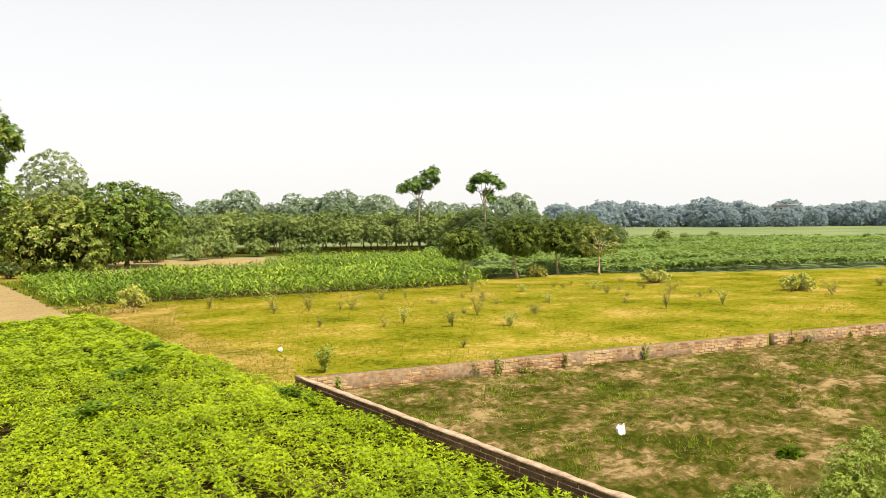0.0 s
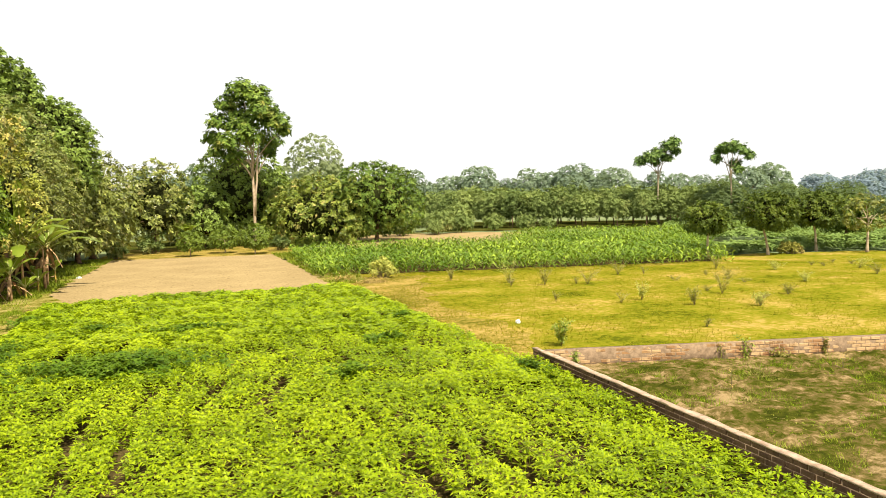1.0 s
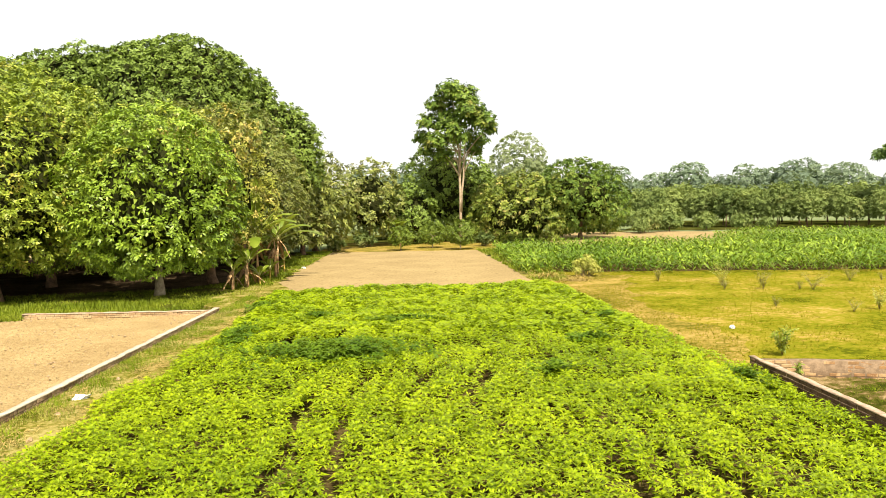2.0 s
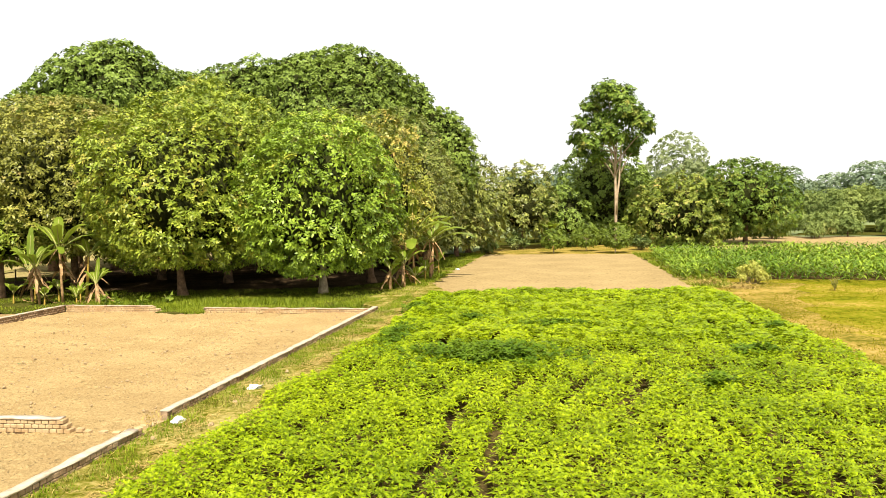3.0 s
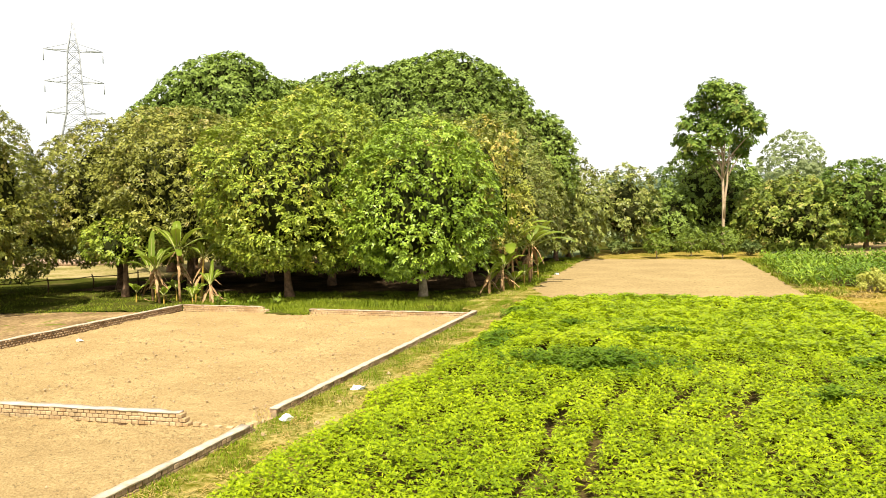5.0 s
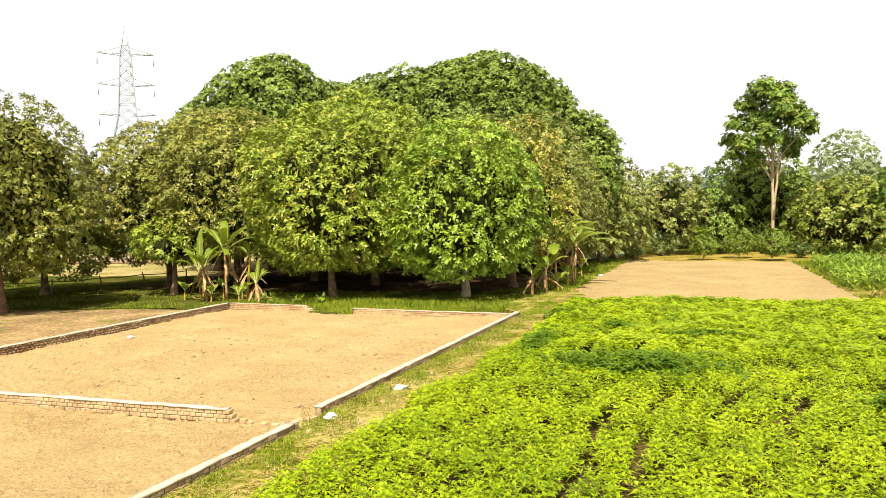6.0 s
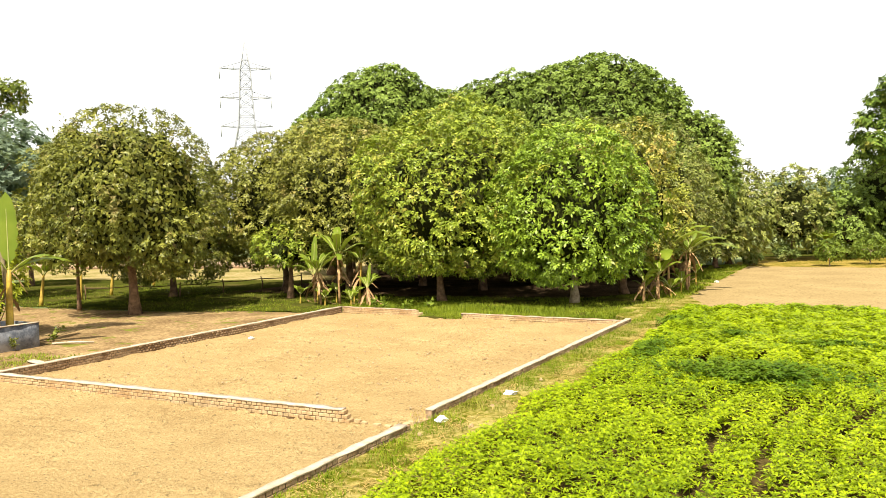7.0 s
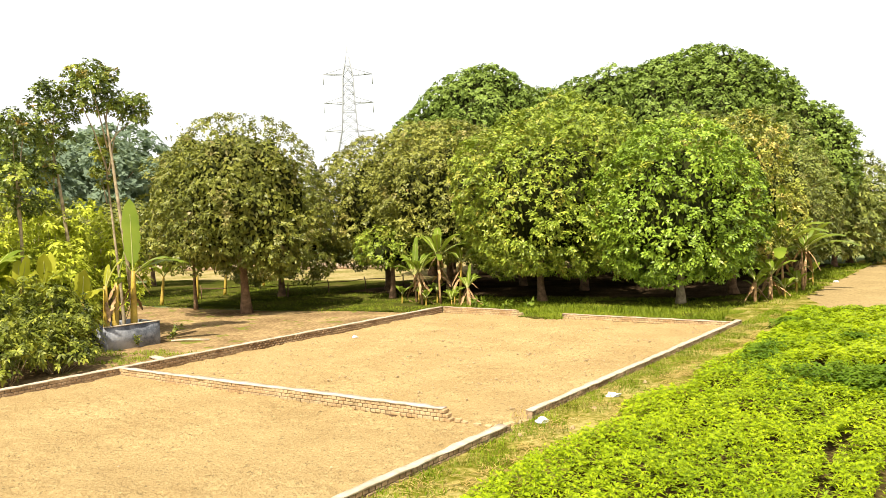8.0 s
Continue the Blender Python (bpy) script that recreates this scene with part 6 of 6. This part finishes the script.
for i, (x, y) in enumerate(((13.0, 13.2), (9.7, 12.6), (17.5, 11.4), (14.6, 8.6), (20.5, 11.0))):
    weed((x, y), 0.5, 0.15, M_STRAW, "dry standing weed stalk in the rough plot", 420 + i, n=30, L=0.07, W=0.02, stems=3, group="dry stalks")
for i, (x, y) in enumerate(((-19.6, 29.6), (-18.4, 29.4), (-17.6, 30.2), (-20.3, 29.7))):
    weed((x, y), 0.5, 0.6, M_BANANA, "young broad-leaved plant at the grove's edge", 430 + i, n=26, L=0.34, W=0.13, stems=5, group="broad-leaved plants")

crop_field()
dark_patches()
corn_field()
grasses()
clods()

# ---- concrete tank with its banana ----
tank = thing("planter_tank", (-26.4, 15.3, 0), "stained grey-blue concrete tank planted with a banana", "planter")
for (x0, y0), (x1, y1) in (((0.75, -1.05), (0.75, 1.05)), ((0.75, 1.05), (-0.95, 1.05)), ((-0.95, 1.05), (-0.95, -1.05)), ((-0.95, -1.05), (0.75, -1.05))):
    part("side", Soup().add(*strip((x0, y0), (x1, y1), -0.1, 0.84, 0.12, 0.3, 0.006, int(x0 * 10 + y1 * 7 + 50))).mesh("side", M_TANK), tank)
part("rim", Soup().add(*strip((0.76, -1.1), (0.76, 1.1), 0.835, 0.87, 0.15, 0.3, 0.005, 4)).mesh("rim", M_COPING), tank, "worn pale rim")
part("earth_fill", Soup().add(*box(-0.1, 0, 0.2, 1.55, 2.0, 0.5)).mesh("earth_fill", M_UNDER), tank, "dark soil filling the tank")
weed((-25.45, 15.4), 0.5, 0.5, M_SHRUB, "green weed against the tank", 440, n=120, L=0.1, W=0.04, group="tank weeds")
weed((-25.6, 16.9), 0.6, 0.6, M_SHRUB, "broad-leaved weed at the tank's corner", 441, n=60, L=0.2, W=0.09, group="tank weeds")

# ---- bamboo rail fence ----
fence = thing("bamboo_fence", (-35.4, 31.6, 0), "low dark bamboo rail fence on the grass", "fence")
rng_f = np.random.default_rng(61)
run = [(-4.5, -3.0), (-2.2, -1.4), (0, 0), (0.9, 2.6), (1.7, 5.2), (2.6, 8.0)]
for x, y in run:
    part("post", quick_mesh("post", *tube([[x, y, -0.1], [x + 0.03, y, 0.5], [x + rng_f.normal(0, 0.05), y, 0.85]], [0.045, 0.04, 0.03], 6), M_BARK), fence)
for (x0, y0), (x1, y1) in zip(run, run[1:]):
    part("rail", quick_mesh("rail", *tube([[x0, y0, 0.68], [(x0 + x1) / 2, (y0 + y1) / 2, 0.63], [x1, y1, 0.7]], [0.03, 0.028, 0.025], 6), M_BARK), fence)

# ---- low limewashed wall far behind the yard ----
bw = tagged(new("boundary_wall", Soup().add(*strip((-100, 46), (-44, 57), -0.1, 0.6, 0.25, 1.2, 0.02, 9)).mesh("boundary_wall", M_COPING_OLD)), "low weathered boundary wall behind the yard", "wall", kind="structure")

# ---- lattice pylon ----
pyl = thing("power_pylon", (-103.7, 111.1, 0), "grey lattice steel power pylon with three pairs of arms", "pylon")
pyl.rotation_euler.z = radians(42)


def pyl_half(z):
    return float(np.interp(z, [0, 10, 17.5, 23.4, 29, 34.4, 36, 40], [5.4, 4.1, 2.8, 1.55, 1.2, 0.95, 0.6, 0.04]))


levels = [0, 6, 11, 15, 18.5, 21.2, 23.4, 25.3, 27.2, 28.9, 30.7, 32.5, 34.4, 36.2, 40.0]
for sx, sy in ((1, 1), (1, -1), (-1, 1), (-1, -1)):
    pts = [[sx * pyl_half(z), sy * pyl_half(z), z] for z in levels]
    part("leg", quick_mesh("leg", *tube(pts, [0.11] * len(pts), 4), M_STEEL), pyl)
for i, (z0, z1) in enumerate(zip(levels, levels[1:-1])):
    a, b = pyl_half(z0), pyl_half(z1)
    for c0, c1 in (((1, 1), (1, -1)), ((1, -1), (-1, -1)), ((-1, -1), (-1, 1)), ((-1, 1), (1, 1))):
        part("brace", Soup().add(*beam([c0[0] * a, c0[1] * a, z0], [c1[0] * b, c1[1] * b, z1], 0.055)).mesh("brace", M_STEEL), pyl)
        part("brace", Soup().add(*beam([c1[0] * a, c1[1] * a, z0], [c0[0] * b, c0[1] * b, z1], 0.055)).mesh("brace", M_STEEL), pyl)
        part("brace", Soup().add(*beam([c0[0] * b, c0[1] * b, z1], [c1[0] * b, c1[1] * b, z1], 0.05)).mesh("brace", M_STEEL), pyl)
for z in (23.3, 28.8, 34.4):
    for s in (1, -1):
        h = pyl_half(z)
        arm = Soup()
        for q in (1, -1):
            arm.add(*beam([s * h, q * h, z], [s * 4.85, 0, z + 0.15], 0.08))
        arm.add(*beam([s * h, 0, z + 1.3], [s * 4.85, 0, z + 0.15], 0.06))
        for u in (0.3, 0.6):
            arm.add(*beam([s * (h + (4.85 - h) * u), 0, z], [s * (h + (4.85 - h) * u), 0, z + 1.2 * (1 - u)], 0.05))
        part("arm", arm.mesh("arm", M_STEEL), pyl)
        part("insulator", quick_mesh("insulator", *tube([[s * 4.8, 0, z + 0.1], [s * 4.8, 0, z - 1.9]], [0.09, 0.09], 6), M_STEEL), pyl, "hanging insulator string")

# ---- far houses ----
def house(at, yaw, w, d, h, label, roof, storeys=1, bays=4):
    ob = thing("farm_house", (*at, 0), label, "house", "far houses")
    ob.rotation_euler.z = radians(yaw)
    part("wall", Soup().add(*box(0, 0, h / 2, w, d, h)).mesh("wall", M_PAINT), ob)
    part("roof", Soup().add(*box(0, 0, h + 0.15, w + 0.8, d + 0.8, 0.3)).mesh("roof", roof), ob)
    for s in range(storeys):
        for i in range(bays):
            part("window", Soup().add(*box(-w / 2 + w * (i + 0.5) / bays, -d / 2 - 0.02, h * (s + 0.55) / storeys, w / bays * 0.4, 0.08, h / storeys * 0.4)).mesh("window", M_GLASS), ob)
    return ob


house((290.0, 178.0), -58, 9, 7, 8.0, "white two-storey house with a flat roof among far trees", M_PAINT, 2, 4)
house((25.5, 140.0), -10, 9, 5, 2.6, "low pale shed seen through the trees", M_PAINT, 1, 3)
house((-99.0, 53.5), 60, 4, 4, 10.5, "tall whitewashed building seen through the trees", M_PAINT, 3, 2)


# ---- litter ----
def crumpled(name, at, w, d, h, material, label, seed, yaw=0.0):
    rng = np.random.default_rng(seed)
    bm = bmesh.new()
    bmesh.ops.create_icosphere(bm, subdivisions=2, radius=1.0)
    for v in bm.verts:
        f = 1 + float(rng.normal(0, 0.24))
        v.co = Vector((v.co.x * w / 2 * f, v.co.y * d / 2 * f, max(-0.02, (v.co.z + 0.35) * h / 1.35 * f)))
    me = bpy.data.meshes.new(name)
    bm.to_mesh(me)
    bm.free()
    me.materials.append(material)
    ob = tagged(new(name, me), label, "litter", "litter")
    ob.matrix_basis = pose(*at, 0, 0, yaw)
    return ob


crumpled("plastic_sack", (-7.0, 15.4, 0.12), 0.34, 0.2, 0.09, M_WHITE, "crumpled white plastic sack lying on the path", 501, 30)
crumpled("plastic_sack", (-7.32, 12.75, 0.12), 0.3, 0.2, 0.1, M_WHITE, "crumpled white plastic sack beside the broken wall", 502, 70)
crumpled("plastic_bag", (10.4, 9.5, 0.02), 0.17, 0.15, 0.19, M_WHITE, "crumpled white plastic bag in the rough grass", 503)
crumpled("plastic_bag", (9.1, 22.2, 0.0), 0.18, 0.13, 0.09, M_WHITE, "small white plastic bag on the meadow", 504)
crumpled("paper_scrap", (-19.4, 20.4, 0.0), 0.24, 0.18, 0.06, M_WHITE, "white scrap on the bare soil", 505)
crumpled("paper_scrap", (-21.3, 20.9, 0.0), 0.2, 0.16, 0.06, M_WHITE, "white scrap by the wall on bare soil", 506)
crumpled("paper_scrap", (-7.6, 47.5, 0.0), 0.3, 0.2, 0.1, M_WHITE, "white scrap at the edge of the bare field", 507)
stick = thing("fallen_pole", (-24.9, 17.4, 0.03), "pale fallen pole lying in the yard", "pole")
part("shaft", quick_mesh("shaft", *tube([[-0.55, -0.65, 0], [0, -0.3, 0.03], [0.6, 0.2, 0.0]], [0.04, 0.04, 0.03], 6), M_COPING), stick)
crumpled("broken_slab", (-22.45, 14.2, 0.0), 1.2, 0.32, 0.06, M_COPING, "pale broken slab beside the tank", 510, -8)
for i, (x, y) in enumerate(((-6.9, 14.2), (-6.6, 12.6), (-7.2, 11.7), (-6.9, 17.0))):
    crumpled("stone", (x, y, 0.12), 0.11, 0.09, 0.06, M_CLOD, "pale stone on the path strip", 520 + i, i * 70)

# ---- brick walls, piece by piece ----
brick_wall("wall_path", (WALL_L + 0.02, 3.2), (WALL_L + 0.12, 11.95), 3, 0.155, 0.14, M_BRICK_YARD, M_COPING, "low brick plot wall with a pale cement top", (0, 0), 1, broken=0.2)
brick_wall("wall_path_far", (WALL_L - 0.02, 12.95), (WALL_L + 0.08, 27.85), 3, 0.155, 0.14, M_BRICK_YARD, M_COPING, "low brick plot wall with a pale cement top", (0, 0), 2)
brick_wall("wall_cross", (-20.45, 11.76), (-9.08, 12.26), 3, 0.18, 0.14, M_BRICK, M_COPING, "low brick cross wall between the two soil plots", (0, 0), 3, z0=0.02, broken=0.25)
brick_wall("wall_yard", (-20.5, 3.0), (-21.0, 28.0), 3, 0.18, 0.14, M_BRICK_YARD, M_COPING, "low brick wall between soil plot and yard", (0, 0), 4)
brick_wall("wall_grove", (-20.85, 28.0), (-16.5, 27.85), 3, 0.17, 0.14, M_BRICK, M_COPING_OLD, "low brick wall along the grove, broken off", (0, 0), 5, broken=0.4)
brick_wall("wall_grove_far", (-14.7, 27.95), (WALL_L - 0.06, 27.75), 2, 0.17, 0.14, M_BRICK, M_COPING_OLD, "low brick wall along the grove", (0, 0), 6)
brick_wall("wall_crop", (WALL_R + 0.1, 3.0), (WALL_R - 0.2, 15.9), 6, 0.12, 0.255, M_BRICK_SHADE, M_COPING_OLD, "old brick wall between crop and rough plot, shade put into its colour", (0, 0), 7, coped=0.018)
brick_wall("wall_meadow", (WALL_R + 0.05, 16.0), (20.7, 13.3), 5, 0.2, 0.24, M_BRICK_OLD, M_COPING_OLD, "old weathered brick wall between meadow and rough plot", (0, 0), 8, coped=0, joint=0.007)
brick_wall("wall_meadow_far", (20.95, 13.25), (32.0, 10.9), 5, 0.2, 0.24, M_BRICK_OLD, M_COPING_OLD, "old weathered brick wall between meadow and rough plot", (0, 0), 9, coped=0, joint=0.007)
loose = brick_mesh("loose_brick", 0.14, 0.1, 0.07, M_BRICK, 99)
for i, (x, y, z, rx, rz) in enumerate(((-8.1, 12.35, 0.03, 0, 20), (-7.95, 12.45, 0.06, 14, 75), (-8.98, 12.26, 0.07, 0, 4), (-8.84, 12.27, 0.03, 6, -12), (-7.8, 12.6, 0.06, -12, 10), (-8.0, 12.7, 0.03, 8, 130), (-7.9, 12.25, 0.05, 0, 60), (-7.72, 12.3, 0.06, 10, 100), (-7.68, 12.8, 0.08, -8, 95), (-7.85, 12.85, 0.03, 20, 40), (-8.55, 12.3, 0.02, 0, -5), (-8.3, 12.32, 0.01, 5, 8))):
    ob = tagged(new("loose_brick", loose), "loose brick in the gap of the plot wall", "brick", "loose bricks")
    ob.matrix_basis = pose(x, y, z, rx, 0, rz)
weed((WALL_L + 0.03, 12.45), 0.4, 0.4, M_STRAW, "dry brown weed in the gap of the plot wall", 460, n=60, L=0.09, W=0.02, stems=9, group="dry stalks")
